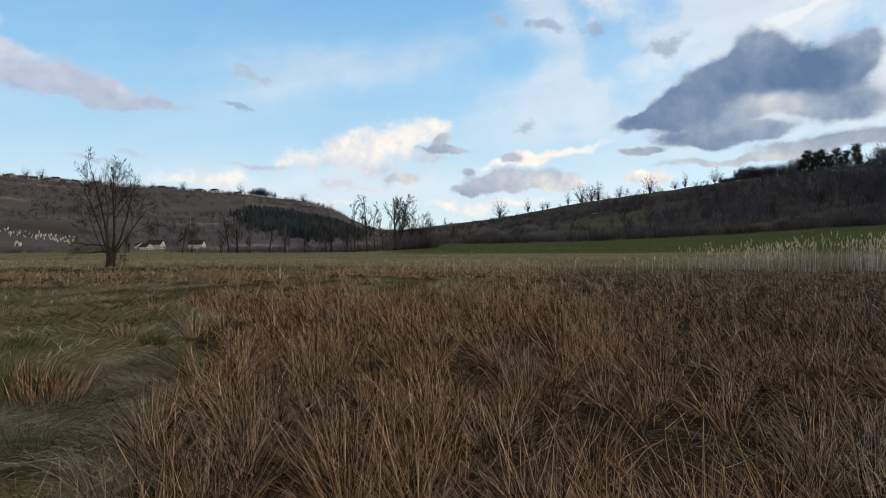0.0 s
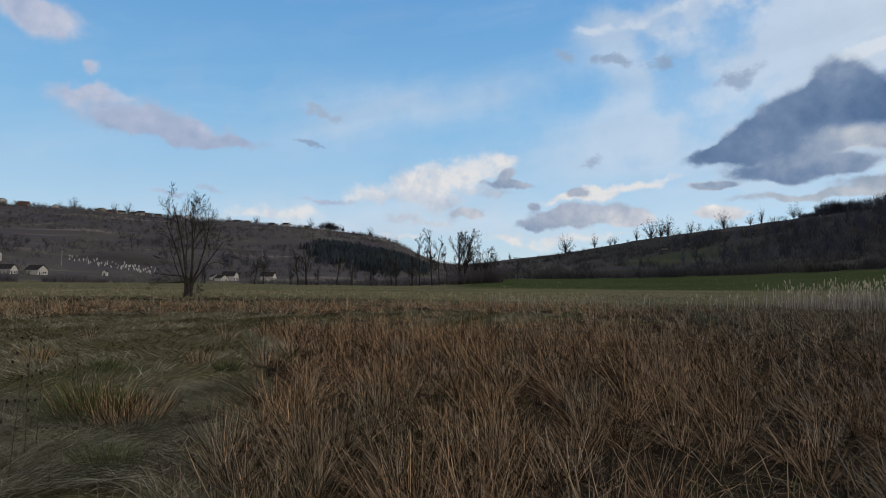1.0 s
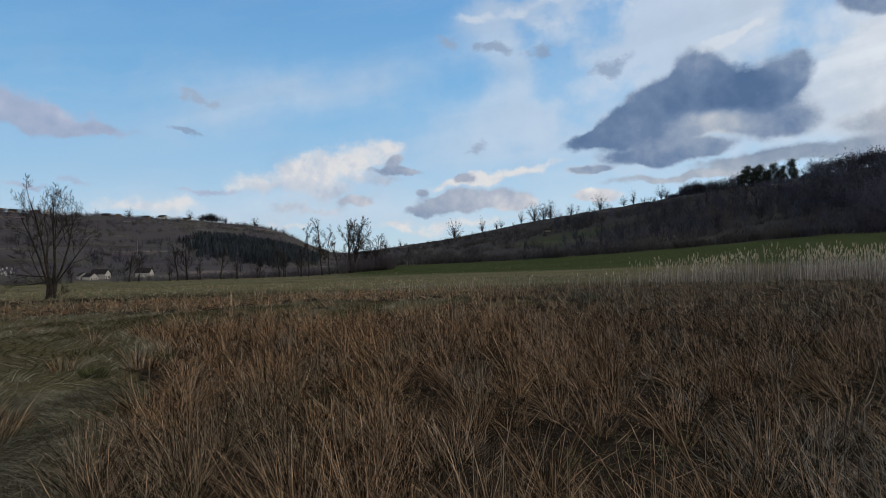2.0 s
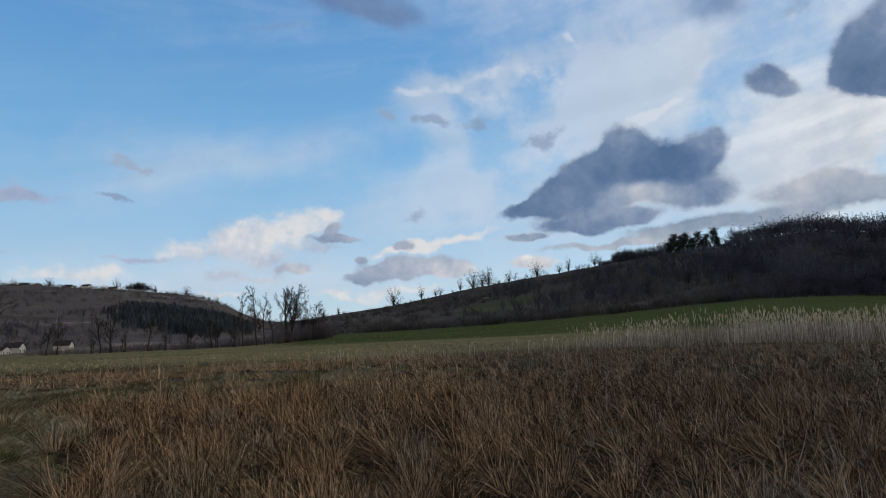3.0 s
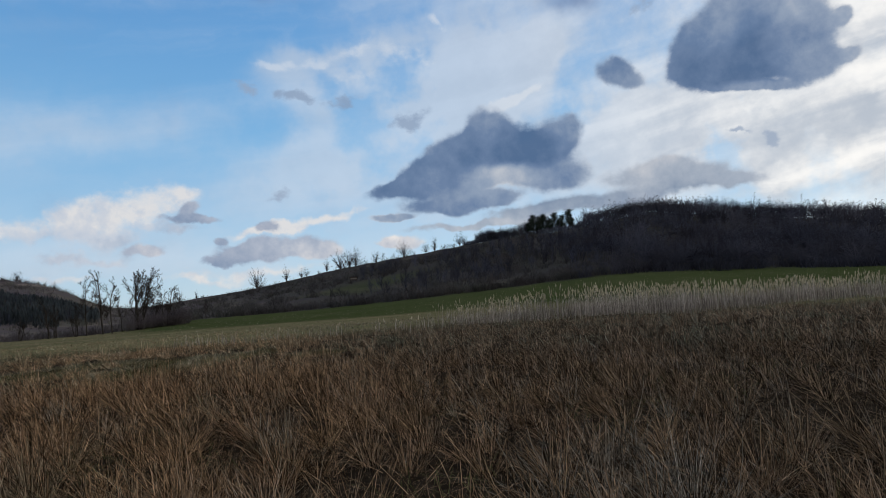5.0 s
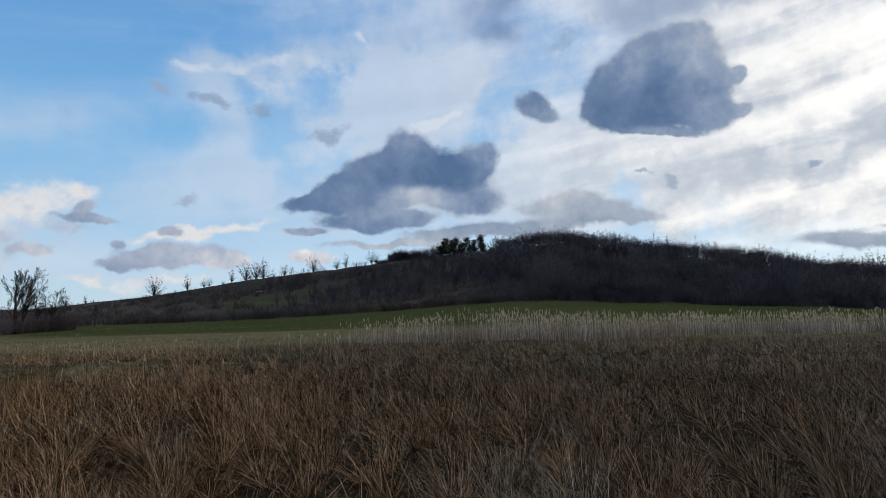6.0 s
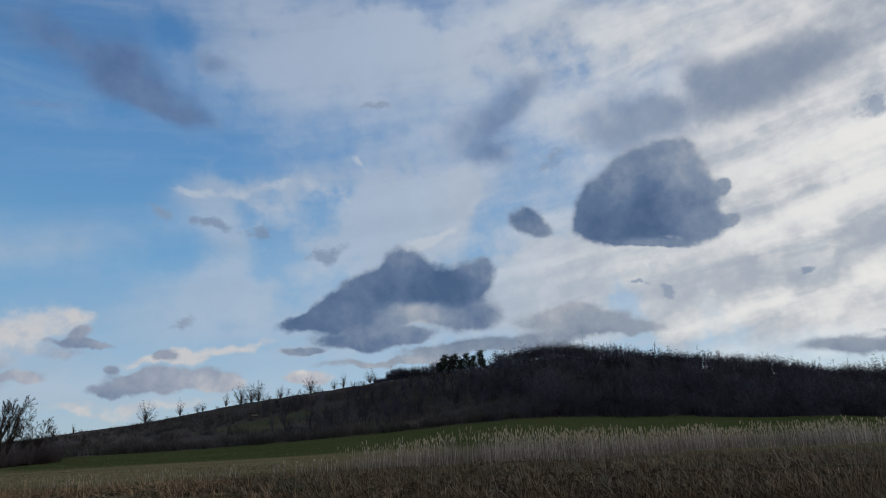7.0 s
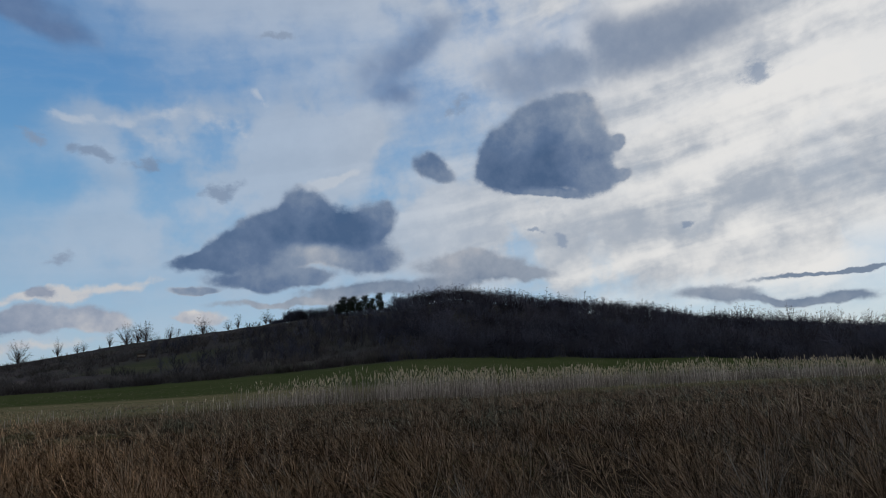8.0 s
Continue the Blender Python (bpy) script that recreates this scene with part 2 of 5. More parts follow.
    veil_tone = n.mix(pale, n.mix(n.math("MULTIPLY_ADD", glow, 0.45, 0.30), veil_tone, (0.34, 0.41, 0.52)), n.mix(n.math("MULTIPLY", glow, 0.95), veil_tone, (1.04, 1.03, 1.01)))
    colour = n.mix(n.math("MULTIPLY", veil, n.math("MAXIMUM", n.span(across, -20.0, 30.0, 0.55, 0.95), n.span(height, 9.0, 3.0, 0.0, 0.85))), colour, veil_tone)
    # faint high wisps over the blue
    wisp = n.math("MULTIPLY", n.span(n.noise(tilt.outputs[0], 0.35, 7.0, 0.62, distortion=0.6), 0.45, 0.85), 0.4)
    colour = n.mix(wisp, colour, (0.54, 0.64, 0.79))
    edge = worked(n.math("MULTIPLY", n.math("SUBTRACT", billow, 0.5), 1.0), (heap, 0.6), (shred, 0.9))

    # broad soft banks high up
    thick, paleness = billows(BANK, wide_place, 1.0)
    thick = worked(thick, (n.math("SUBTRACT", puff, 0.5), 0.9), (n.math("SUBTRACT", mottle, 0.5), 0.3))
    paleness = worked(paleness, (relief, 0.8), (n.math("SUBTRACT", puff, 0.5), 0.5))
    body = n.mix(glow, n.ramp(paleness, (0.0, (0.10, 0.18, 0.37)), (0.5, (0.18, 0.28, 0.48)), (1.0, (0.34, 0.44, 0.61))), n.ramp(paleness, (0.0, (0.22, 0.29, 0.42)), (0.5, (0.31, 0.38, 0.50)), (1.0, (0.46, 0.52, 0.61))))
    colour = n.mix(n.math("MULTIPLY", n.span(thick, 0.0, 1.25), 0.9), colour, body)
    # bright cumulus, cream above and lilac-grey below
    thick, paleness = billows(BRIGHT, loose_place, 1.2)
    thick = torn(thick, (edge, 0.7), (n.math("SUBTRACT", mottle, 0.5), 0.9))
    paleness = worked(paleness, (relief, 2.2), (n.math("SUBTRACT", mottle, 0.5), 1.0))
    body = n.ramp(paleness, (0.0, (0.36, 0.43, 0.56)), (0.45, (0.53, 0.58, 0.68)), (0.75, (0.62, 0.64, 0.70)), (1.0, (0.76, 0.74, 0.74)))
    colour = n.mix(n.math("MULTIPLY", n.span(thick, 0.10, 1.15), 0.82), colour, body)
    # bright flecks in the blue
    thick, paleness = billows(FLECKS, wide_place, 1.0)
    thick = torn(thick, (edge, 0.9), (n.math("SUBTRACT", mottle, 0.5), 1.6))
    colour = n.mix(n.math("MULTIPLY", n.span(thick, 0.15, 1.0), n.math("MULTIPLY_ADD", paleness, 0.35, 0.2)), colour, (0.74, 0.78, 0.84))
    # lilac streaks in the west
    thick, paleness = billows(LILAC, loose_place, 1.0)
    thick = torn(thick, (edge, 0.4), (n.math("SUBTRACT", mottle, 0.5), 0.5))
    body = n.ramp(worked(paleness, (relief, 1.5)), (0.0, (0.25, 0.33, 0.50)), (0.5, (0.38, 0.43, 0.59)), (1.0, (0.56, 0.58, 0.69)))
    colour = n.mix(n.math("MULTIPLY", n.span(thick, 0.10, 0.95), 0.85), colour, body)
    # the long shelf above the hill
    thick, paleness = billows(SHELF, place, 1.3)
    thick = torn(thick, (edge, 0.5))
    body = n.ramp(worked(paleness, (relief, 1.3), (n.math("SUBTRACT", mottle, 0.5), 0.4)), (0.0, (0.20, 0.27, 0.39)), (0.5, (0.36, 0.42, 0.52)), (1.0, (0.60, 0.62, 0.67)))
    colour = n.mix(n.math("MULTIPLY", n.span(thick, 0.06, 0.75), 0.95), colour, body)
    # lilac-grey cumulus with pale crowns
    thick, paleness = billows(GREY, place, 1.4)
    thick = torn(thick, (edge, 0.6), (shred, 0.2))
    body = n.ramp(worked(paleness, (relief, 1.3), (n.math("SUBTRACT", mottle, 0.5), 0.35)), (0.0, (0.21, 0.28, 0.42)), (0.4, (0.40, 0.45, 0.56)), (0.75, (0.66, 0.66, 0.70)), (1.0, (0.90, 0.86, 0.82)))
    colour = n.mix(n.math("MULTIPLY", n.span(thick, 0.12, 0.75), 0.92), colour, body)
    # torn scraps
    thick, paleness = billows(SCRAPS, loose_place, 1.0)
    thick = torn(thick, (edge, 0.9), (shred, 0.9))
    body = n.ramp(paleness, (0.0, (0.20, 0.29, 0.45)), (1.0, (0.40, 0.48, 0.61)))
    colour = n.mix(n.math("MULTIPLY", n.span(thick, 0.12, 0.95), 0.75), colour, body)

    # heavy slate-blue cumulus, ragged and pale at the rims
    round_place = n.vector("ADD", flat.outputs[0], n.vector("SCALE", stir, None, 1.7))
    for table, low, high in ((HEAVY, 12.5, 17.0), (ROUND, 17.0, 24.0)):
        thick, paleness = billows(table, round_place, 1.7)
        thick = torn(thick, (edge, 0.5))
        paleness = worked(n.math("MULTIPLY_ADD", paleness, 1.35, -0.06), (n.span(height, low, high), 0.16))
        paleness = worked(paleness, (relief, 0.9), (n.math("SUBTRACT", puff, 0.5), 0.5), (n.math("SUBTRACT", mottle, 0.5), 0.16), (n.span(thick, 0.9, 0.2), 0.22))
        body = n.ramp(paleness, (0.0, (0.068, 0.135, 0.270)), (0.3, (0.130, 0.205, 0.355)), (0.6, (0.27, 0.345, 0.475)), (1.0, (0.58, 0.61, 0.66)))
        colour = n.mix(n.math("MULTIPLY", n.span(thick, 0.12, 0.72), 0.96), colour, body)
    # broken, sunlit cloud added to the unseen sky overhead and behind, warming the light
    rest = n.math("MAXIMUM", n.span(height, 42.0, 58.0), n.span(n.math("ABSOLUTE", n.math("SUBTRACT", bearing, 17.0)), 68.0, 95.0))
    colour = n.mix(n.math("MULTIPLY", rest, 0.9), colour, n.mix(n.span(puff, 0.4, 0.62), (0.34, 0.36, 0.41), (0.66, 0.61, 0.55)))
    back = n.add("ShaderNodeBackground")
    n.put(back.inputs[0], colour)
    back.inputs[1].default_value = 1.0
    n.put(n.add("ShaderNodeOutputWorld").inputs[0], back.outputs[0])


build_sky()
sun = new("sun", bpy.data.lights.new("sun", "SUN"))
sun.data.energy, sun.data.angle, sun.data.color = 0.55, radians(24), (1.0, 0.82, 0.62)
SUN_WAY = Vector((math.sin(radians(SUN_BEARING)) * math.cos(radians(SUN_HEIGHT)), math.cos(radians(SUN_BEARING)) * math.cos(radians(SUN_HEIGHT)), math.sin(radians(SUN_HEIGHT))))
sun.matrix_world = look(SUN_WAY * 900, (0, 0, 0))

# ---------------------------------------------------------------- materials
def material(name):
    m = bpy.data.materials.new(name)
    m.use_nodes = True
    return m, Nodes(m.node_tree)


def finish(n, colour, rough=0.85, bump=None, depth=0.02, gloss=0.3, through_light=0.0):
    shade = n.add("ShaderNodeBsdfPrincipled")
    n.put(shade.inputs["Base Color"], colour)
    n.put(shade.inputs["Roughness"], rough)
    shade.inputs["Specular IOR Level"].default_value = gloss
    if bump is not None:
        b = n.add("ShaderNodeBump")
        b.inputs["Strength"].default_value = 0.6
        b.inputs["Distance"].default_value = depth
        n.put(b.inputs["Height"], bump)
        n.put(shade.inputs["Normal"], b.outputs[0])
    end = shade.outputs[0]
    if through_light:
        thin = n.add("ShaderNodeBsdfTranslucent")
        n.put(thin.inputs[0], colour)
        both = n.add("ShaderNodeMixShader")
        both.inputs[0].default_value = through_light
        n.put(both.inputs[1], end)
        n.put(both.inputs[2], thin.outputs[0])
        end = both.outputs[0]
    n.put(n.add("ShaderNodeOutputMaterial").inputs[0], end)


def plain_surface(name, low, high, scale=3.0, rough=0.8, depth=0.01, gloss=0.3):
    """Two tones of one stuff, mixed at two scales, with fine relief."""
    m, n = material(name)
    at = n.add("ShaderNodeTexCoord").outputs["Object"]
    coarse, fine = n.noise(at, scale, 5.0, 0.6), n.noise(at, scale * 9, 4.0, 0.6)
    tone = n.math("ADD", n.math("MULTIPLY", coarse, 0.65), n.math("MULTIPLY", fine, 0.35))
    finish(n, n.mix(n.span(tone, 0.36, 0.64), low, high), rough, fine, depth, gloss)
    return m


def stem_surface(name, stops, patches, patch_scale=0.35, patch_share=0.6, rough=0.7, through_light=0.25, swing=0.3, by_tree=0.0):
    """Grass, reeds and twigs: every stem has its own tone, and whole tussocks or trees differ."""
    m, n = material(name)
    at = n.add("ShaderNodeTexCoord").outputs["Object"]
    own = n.add("ShaderNodeNewGeometry").outputs["Random Per Island"]
    base = n.ramp(own, *stops)
    broad = n.noise(at, patch_scale, 3.0, 0.55)
    other = n.ramp(n.span(broad, 0.3, 0.7, smooth=False), *patches)
    colour = n.mix(patch_share, base, other)
    tuft = n.noise(at, patch_scale * 1.7, 4.0, 0.6)
    vigour = n.span(tuft, 0.33, 0.67, 1.0 - swing, 1.0 + swing, smooth=False)
    if by_tree:
        tone = n.add("ShaderNodeAttribute", attribute_name="tone").outputs["Fac"]
        vigour = n.math("MULTIPLY", vigour, n.span(tone, 0.0, 1.0, 1.0 - by_tree, 1.0 + by_tree, smooth=False))
    colour = n.mix(1.0, colour, n.vector("SCALE", (1.0, 1.0, 1.0), None, vigour), "MULTIPLY")
    finish(n, colour, rough, None, 0.0, 0.0, through_light)
    return m


def tussock_surface(name, clumps, stems):
    """Dead rushes: each tussock has its colour, each stem its tone."""
    m, n = material(name)
    at = n.add("ShaderNodeTexCoord").outputs["Object"]
    clump = n.add("ShaderNodeAttribute", attribute_name="tone").outputs["Fac"]
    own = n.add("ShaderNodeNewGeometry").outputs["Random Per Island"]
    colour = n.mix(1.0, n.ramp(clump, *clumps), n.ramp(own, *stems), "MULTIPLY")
    # bleached and rotted lengths along the stems
    fleck = n.noise(at, 14.0, 3.0, 0.6)
    colour = n.mix(1.0, colour, n.vector("SCALE", (1.0, 1.0, 1.0), None, n.span(fleck, 0.3, 0.7, 0.6, 1.4)), "MULTIPLY")
    # rushes turn greyer and darker to the east
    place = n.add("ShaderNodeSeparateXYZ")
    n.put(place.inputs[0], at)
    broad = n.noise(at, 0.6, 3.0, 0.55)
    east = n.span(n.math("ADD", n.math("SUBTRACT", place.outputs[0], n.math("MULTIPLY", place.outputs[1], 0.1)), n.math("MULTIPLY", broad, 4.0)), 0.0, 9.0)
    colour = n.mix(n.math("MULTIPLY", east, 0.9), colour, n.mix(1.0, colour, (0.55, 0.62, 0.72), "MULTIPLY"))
    finish(n, colour, 0.7, None, 0.0, 0.0)
    return m


# about two fifths of the stems near black: shade within the tussocks, painted
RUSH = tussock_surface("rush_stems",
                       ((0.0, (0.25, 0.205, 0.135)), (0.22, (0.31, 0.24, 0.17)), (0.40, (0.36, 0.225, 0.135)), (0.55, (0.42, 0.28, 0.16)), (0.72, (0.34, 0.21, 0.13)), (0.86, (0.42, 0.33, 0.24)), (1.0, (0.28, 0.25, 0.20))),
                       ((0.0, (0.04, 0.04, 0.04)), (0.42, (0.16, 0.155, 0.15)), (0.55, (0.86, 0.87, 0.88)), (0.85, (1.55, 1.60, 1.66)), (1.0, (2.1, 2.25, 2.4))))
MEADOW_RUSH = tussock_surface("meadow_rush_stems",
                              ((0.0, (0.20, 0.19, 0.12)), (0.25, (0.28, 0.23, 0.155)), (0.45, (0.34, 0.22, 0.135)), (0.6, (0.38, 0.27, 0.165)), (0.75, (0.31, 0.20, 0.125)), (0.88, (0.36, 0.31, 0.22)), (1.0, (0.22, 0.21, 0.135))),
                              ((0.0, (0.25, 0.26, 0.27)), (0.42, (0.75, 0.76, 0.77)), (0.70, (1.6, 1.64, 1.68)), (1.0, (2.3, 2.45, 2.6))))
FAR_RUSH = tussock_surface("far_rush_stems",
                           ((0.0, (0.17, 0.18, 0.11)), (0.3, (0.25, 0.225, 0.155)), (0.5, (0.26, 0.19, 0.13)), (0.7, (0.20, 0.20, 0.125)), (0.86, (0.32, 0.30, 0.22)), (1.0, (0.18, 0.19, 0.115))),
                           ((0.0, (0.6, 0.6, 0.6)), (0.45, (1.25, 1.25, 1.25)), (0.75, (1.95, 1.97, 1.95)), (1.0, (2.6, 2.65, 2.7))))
MATTED = stem_surface("matted_straw",
                      ((0.0, (0.020, 0.022, 0.015)), (0.46, (0.06, 0.06, 0.04)), (0.66, (0.20, 0.185, 0.13)), (0.88, (0.42, 0.385, 0.29)), (1.0, (0.68, 0.63, 0.51))),
                      ((0.0, (0.05, 0.065, 0.03)), (0.4, (0.15, 0.14, 0.09)), (0.7, (0.21, 0.185, 0.125)), (1.0, (0.055, 0.068, 0.034))), 0.7, 0.34, through_light=0.0, swing=0.6)
GREEN_GRASS = stem_surface("green_grass", ((0.0, (0.02, 0.028, 0.012)), (0.4, (0.055, 0.075, 0.03)), (0.7, (0.12, 0.145, 0.06)), (1.0, (0.30, 0.30, 0.16))), ((0.0, (0.08, 0.11, 0.03)), (1.0, (0.14, 0.15, 0.06))), 0.6, 0.4)
REED = stem_surface("reed_stalks", ((0.0, (0.12, 0.105, 0.095)), (0.45, (0.31, 0.285, 0.265)), (0.75, (0.50, 0.465, 0.435)), (1.0, (0.68, 0.64, 0.60))), ((0.0, (0.36, 0.33, 0.31)), (1.0, (0.50, 0.45, 0.37))), 0.12, 0.3, through_light=0.1)
BROKEN_REED = stem_surface("broken_reed_stalks", ((0.0, (0.05, 0.043, 0.04)), (0.6, (0.20, 0.18, 0.165)), (1.0, (0.50, 0.46, 0.42))), ((0.0, (0.16, 0.145, 0.14)), (1.0, (0.28, 0.25, 0.22))), 0.12, 0.3, through_light=0.0)
PLUME = stem_surface("reed_plumes", ((0.0, (0.30, 0.26, 0.19)), (0.6, (0.52, 0.47, 0.36)), (1.0, (0.72, 0.66, 0.53))), ((0.0, (0.36, 0.32, 0.24)), (1.0, (0.52, 0.47, 0.36))), 0.15, 0.4)
TWIGS = stem_surface("bare_twigs", ((0.0, (0.030, 0.026, 0.025)), (1.0, (0.060, 0.050, 0.044))), ((0.0, (0.03, 0.026, 0.024)), (1.0, (0.055, 0.045, 0.04))), 0.05, 0.5, 0.9, 0.2)
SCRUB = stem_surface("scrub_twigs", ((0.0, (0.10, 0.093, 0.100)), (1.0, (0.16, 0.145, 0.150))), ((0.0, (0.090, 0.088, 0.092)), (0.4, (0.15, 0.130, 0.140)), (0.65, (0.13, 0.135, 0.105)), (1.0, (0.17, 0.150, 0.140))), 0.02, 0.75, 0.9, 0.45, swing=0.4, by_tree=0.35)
# scrub again for the backlit east slope, with shade and haze in its colour
EAST_SCRUB = stem_surface("shaded_scrub_twigs", ((0.0, (0.060, 0.062, 0.066)), (1.0, (0.10, 0.096, 0.098))), ((0.0, (0.052, 0.056, 0.058)), (0.5, (0.094, 0.086, 0.086)), (1.0, (0.080, 0.088, 0.070))), 0.025, 0.7, 0.9, 0.45, swing=0.4, by_tree=0.35)
# bluer and paler than bare twigs: aerial haze painted in
WOOD_TWIGS = stem_surface("forest_twigs", ((0.0, (0.044, 0.049, 0.068)), (1.0, (0.070, 0.075, 0.098))), ((0.0, (0.040, 0.046, 0.066)), (0.5, (0.070, 0.074, 0.100)), (1.0, (0.070, 0.066, 0.076))), 0.03, 0.65, 0.9, 0.45, swing=0.3, by_tree=0.45)
NEEDLES = stem_surface("needles", ((0.0, (0.026, 0.036, 0.033)), (1.0, (0.050, 0.062, 0.054))), ((0.0, (0.03, 0.045, 0.035)), (1.0, (0.05, 0.065, 0.05))), 0.05, 0.4, 0.8, 0.2)
# needles lightened and blued to carry the haze of distance in their colour
SPRUCE = stem_surface("spruce_needles", ((0.0, (0.070, 0.092, 0.110)), (1.0, (0.105, 0.130, 0.145))), ((0.0, (0.075, 0.095, 0.110)), (1.0, (0.115, 0.130, 0.135))), 0.03, 0.5, 0.8, 0.35, by_tree=0.3)
BARK = plain_surface("bark", (0.03, 0.026, 0.023), (0.075, 0.065, 0.056), 2.0, 0.95, 0.03, 0.1)
PLASTER = plain_surface("pale_plaster", (0.50, 0.49, 0.46), (0.68, 0.66, 0.62), 0.6, 0.9)
OCHRE_PLASTER = plain_surface("ochre_plaster", (0.42, 0.33, 0.22), (0.55, 0.45, 0.31), 0.6, 0.9)
BRICK_WALL = plain_surface("dull_brick_wall", (0.22, 0.13, 0.10), (0.34, 0.22, 0.17), 1.2, 0.9)
RED_TILES = plain_surface("red_roof_tiles", (0.085, 0.045, 0.038), (0.15, 0.085, 0.068), 1.2, 0.9, 0.02, 0.08)
DARK_TILES = plain_surface("dark_roof_tiles", (0.022, 0.020, 0.022), (0.05, 0.045, 0.046), 1.2, 0.9, 0.02, 0.08)
STONE = plain_surface("pale_stone", (0.50, 0.49, 0.47), (0.78, 0.77, 0.75), 1.5, 0.6, 0.004)
GREY_BOARDS = plain_surface("grey_boards", (0.16, 0.15, 0.14), (0.27, 0.26, 0.245), 2.0, 0.9)
DARK_WOOD = plain_surface("weathered_boards", (0.05, 0.042, 0.035), (0.12, 0.10, 0.085), 2.0, 0.9)
POLE_WOOD = plain_surface("grey_pole", (0.30, 0.28, 0.26), (0.45, 0.43, 0.40), 2.0, 0.9)
FRAME_PAINT = plain_surface("white_frame_paint", (0.55, 0.54, 0.52), (0.72, 0.71, 0.69), 3.0, 0.6)
GLASS = plain_surface("dark_window_glass", (0.015, 0.017, 0.02), (0.03, 0.033, 0.04), 1.0, 0.08, 0.001, 0.6)


def ground_surface():
    m, n = material("ground")
    at = n.add("ShaderNodeTexCoord").outputs["Object"]
    zone = n.add("ShaderNodeAttribute", attribute_name="zone")
    zones = n.add("ShaderNodeSeparateColor")
    n.put(zones.inputs[0], zone.outputs["Color"])
    fine, broad, huge = n.noise(at, 6.0, 6.0, 0.65), n.noise(at, 0.25, 5.0, 0.6), n.noise(at, 0.03, 6.0, 0.6)
    # litter nearly black, with the hollows' shade worked into its tones
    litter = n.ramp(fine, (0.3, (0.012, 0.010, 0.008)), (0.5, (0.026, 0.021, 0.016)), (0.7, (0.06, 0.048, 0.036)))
    # far meadow: old grass with green coming through
    streaks = n.add("ShaderNodeMapping")
    n.put(streaks.inputs["Vector"], at)
    streaks.inputs["Scale"].default_value = (0.02, 0.16, 0.1)
    bands = n.noise(streaks.outputs[0], 1.0, 5.0, 0.6)
    meadow = n.mix(n.span(n.math("ADD", bands, n.math("MULTIPLY", broad, 0.3)), 0.5, 0.8), (0.11, 0.12, 0.06), (0.20, 0.18, 0.11))
    meadow = n.mix(n.span(fine, 0.35, 0.75), meadow, (0.13, 0.115, 0.07))
    green = n.mix(n.span(n.math("ADD", broad, huge), 0.7, 1.3), (0.043, 0.064, 0.024), (0.066, 0.082, 0.038))
    green = n.mix(n.math("MULTIPLY", n.span(fine, 0.4, 0.8), 0.4), green, (0.09, 0.095, 0.04))
    # the mauve-blue cast is distance haze mixed into the hill colours
    hill = n.ramp(n.math("ADD", n.math("MULTIPLY", huge, 0.6), n.math("MULTIPLY", broad, 0.4)), (0.3, (0.05, 0.049, 0.054)), (0.45, (0.100, 0.089, 0.106)), (0.56, (0.098, 0.098, 0.086)), (0.70, (0.19, 0.172, 0.175)))
    stretch = n.add("ShaderNodeMapping")
    n.put(stretch.inputs["Vector"], at)
    stretch.inputs["Scale"].default_value = (0.012, 0.012, 0.16)
    ledges = n.noise(stretch.outputs[0], 1.0, 6.0, 0.6, distortion=0.4)
    hill = n.mix(n.math("MULTIPLY", n.span(ledges, 0.55, 0.68), 0.55), hill, (0.30, 0.25, 0.22))
    hill = n.mix(n.math("MULTIPLY", n.span(ledges, 0.45, 0.32), 0.6), hill, (0.045, 0.042, 0.036))
    # by x, the eastern hillside takes painted shade and a bluish haze
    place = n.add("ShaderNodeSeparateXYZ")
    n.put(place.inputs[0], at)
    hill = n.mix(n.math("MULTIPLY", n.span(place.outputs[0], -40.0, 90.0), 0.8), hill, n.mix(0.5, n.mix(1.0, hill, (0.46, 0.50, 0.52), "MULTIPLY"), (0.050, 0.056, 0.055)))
    hill = n.mix(n.math("MULTIPLY", n.span(fine, 0.4, 0.8), 0.5), hill, (0.07, 0.06, 0.05))
    thatch = n.ramp(n.noise(at, 11.0, 5.0, 0.7, distortion=1.5), (0.3, (0.035, 0.034, 0.016)), (0.5, (0.10, 0.09, 0.045)), (0.7, (0.26, 0.21, 0.12)))
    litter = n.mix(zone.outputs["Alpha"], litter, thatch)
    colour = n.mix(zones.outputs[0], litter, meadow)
    colour = n.mix(zones.outputs[1], colour, green)
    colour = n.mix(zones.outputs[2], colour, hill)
    finish(n, colour, 0.95, n.math("ADD", fine, broad), 0.06, 0.0)
    return m


GROUND = ground_surface()

# ---------------------------------------------------------------- lie of the land
# bearing from the standing point (degrees, + to the east): rise of the crest, distance of the crest,
# distance of the foot of the slope, rise of the foot
LAND = (
    (-180, 1.5, 1500, 600, -0.1), (-90, 4.0, 800, 300, -0.3), (-60, 5.3, 720, 240, -0.3), (-41, 5.5, 700, 232, -0.3), (-33, 5.3, 700, 230, -0.3),
    (-22, 4.9, 690, 228, -0.3), (-15.5, 4.6, 690, 228, -0.3), (-11.2, 4.0, 720, 230, -0.3), (-9, 3.15, 760, 232, -0.25),
    (-7, 2.0, 820, 235, -0.2), (-5, 1.55, 900, 240, 0.0), (-1, 2.0, 800, 250, 0.4),
)
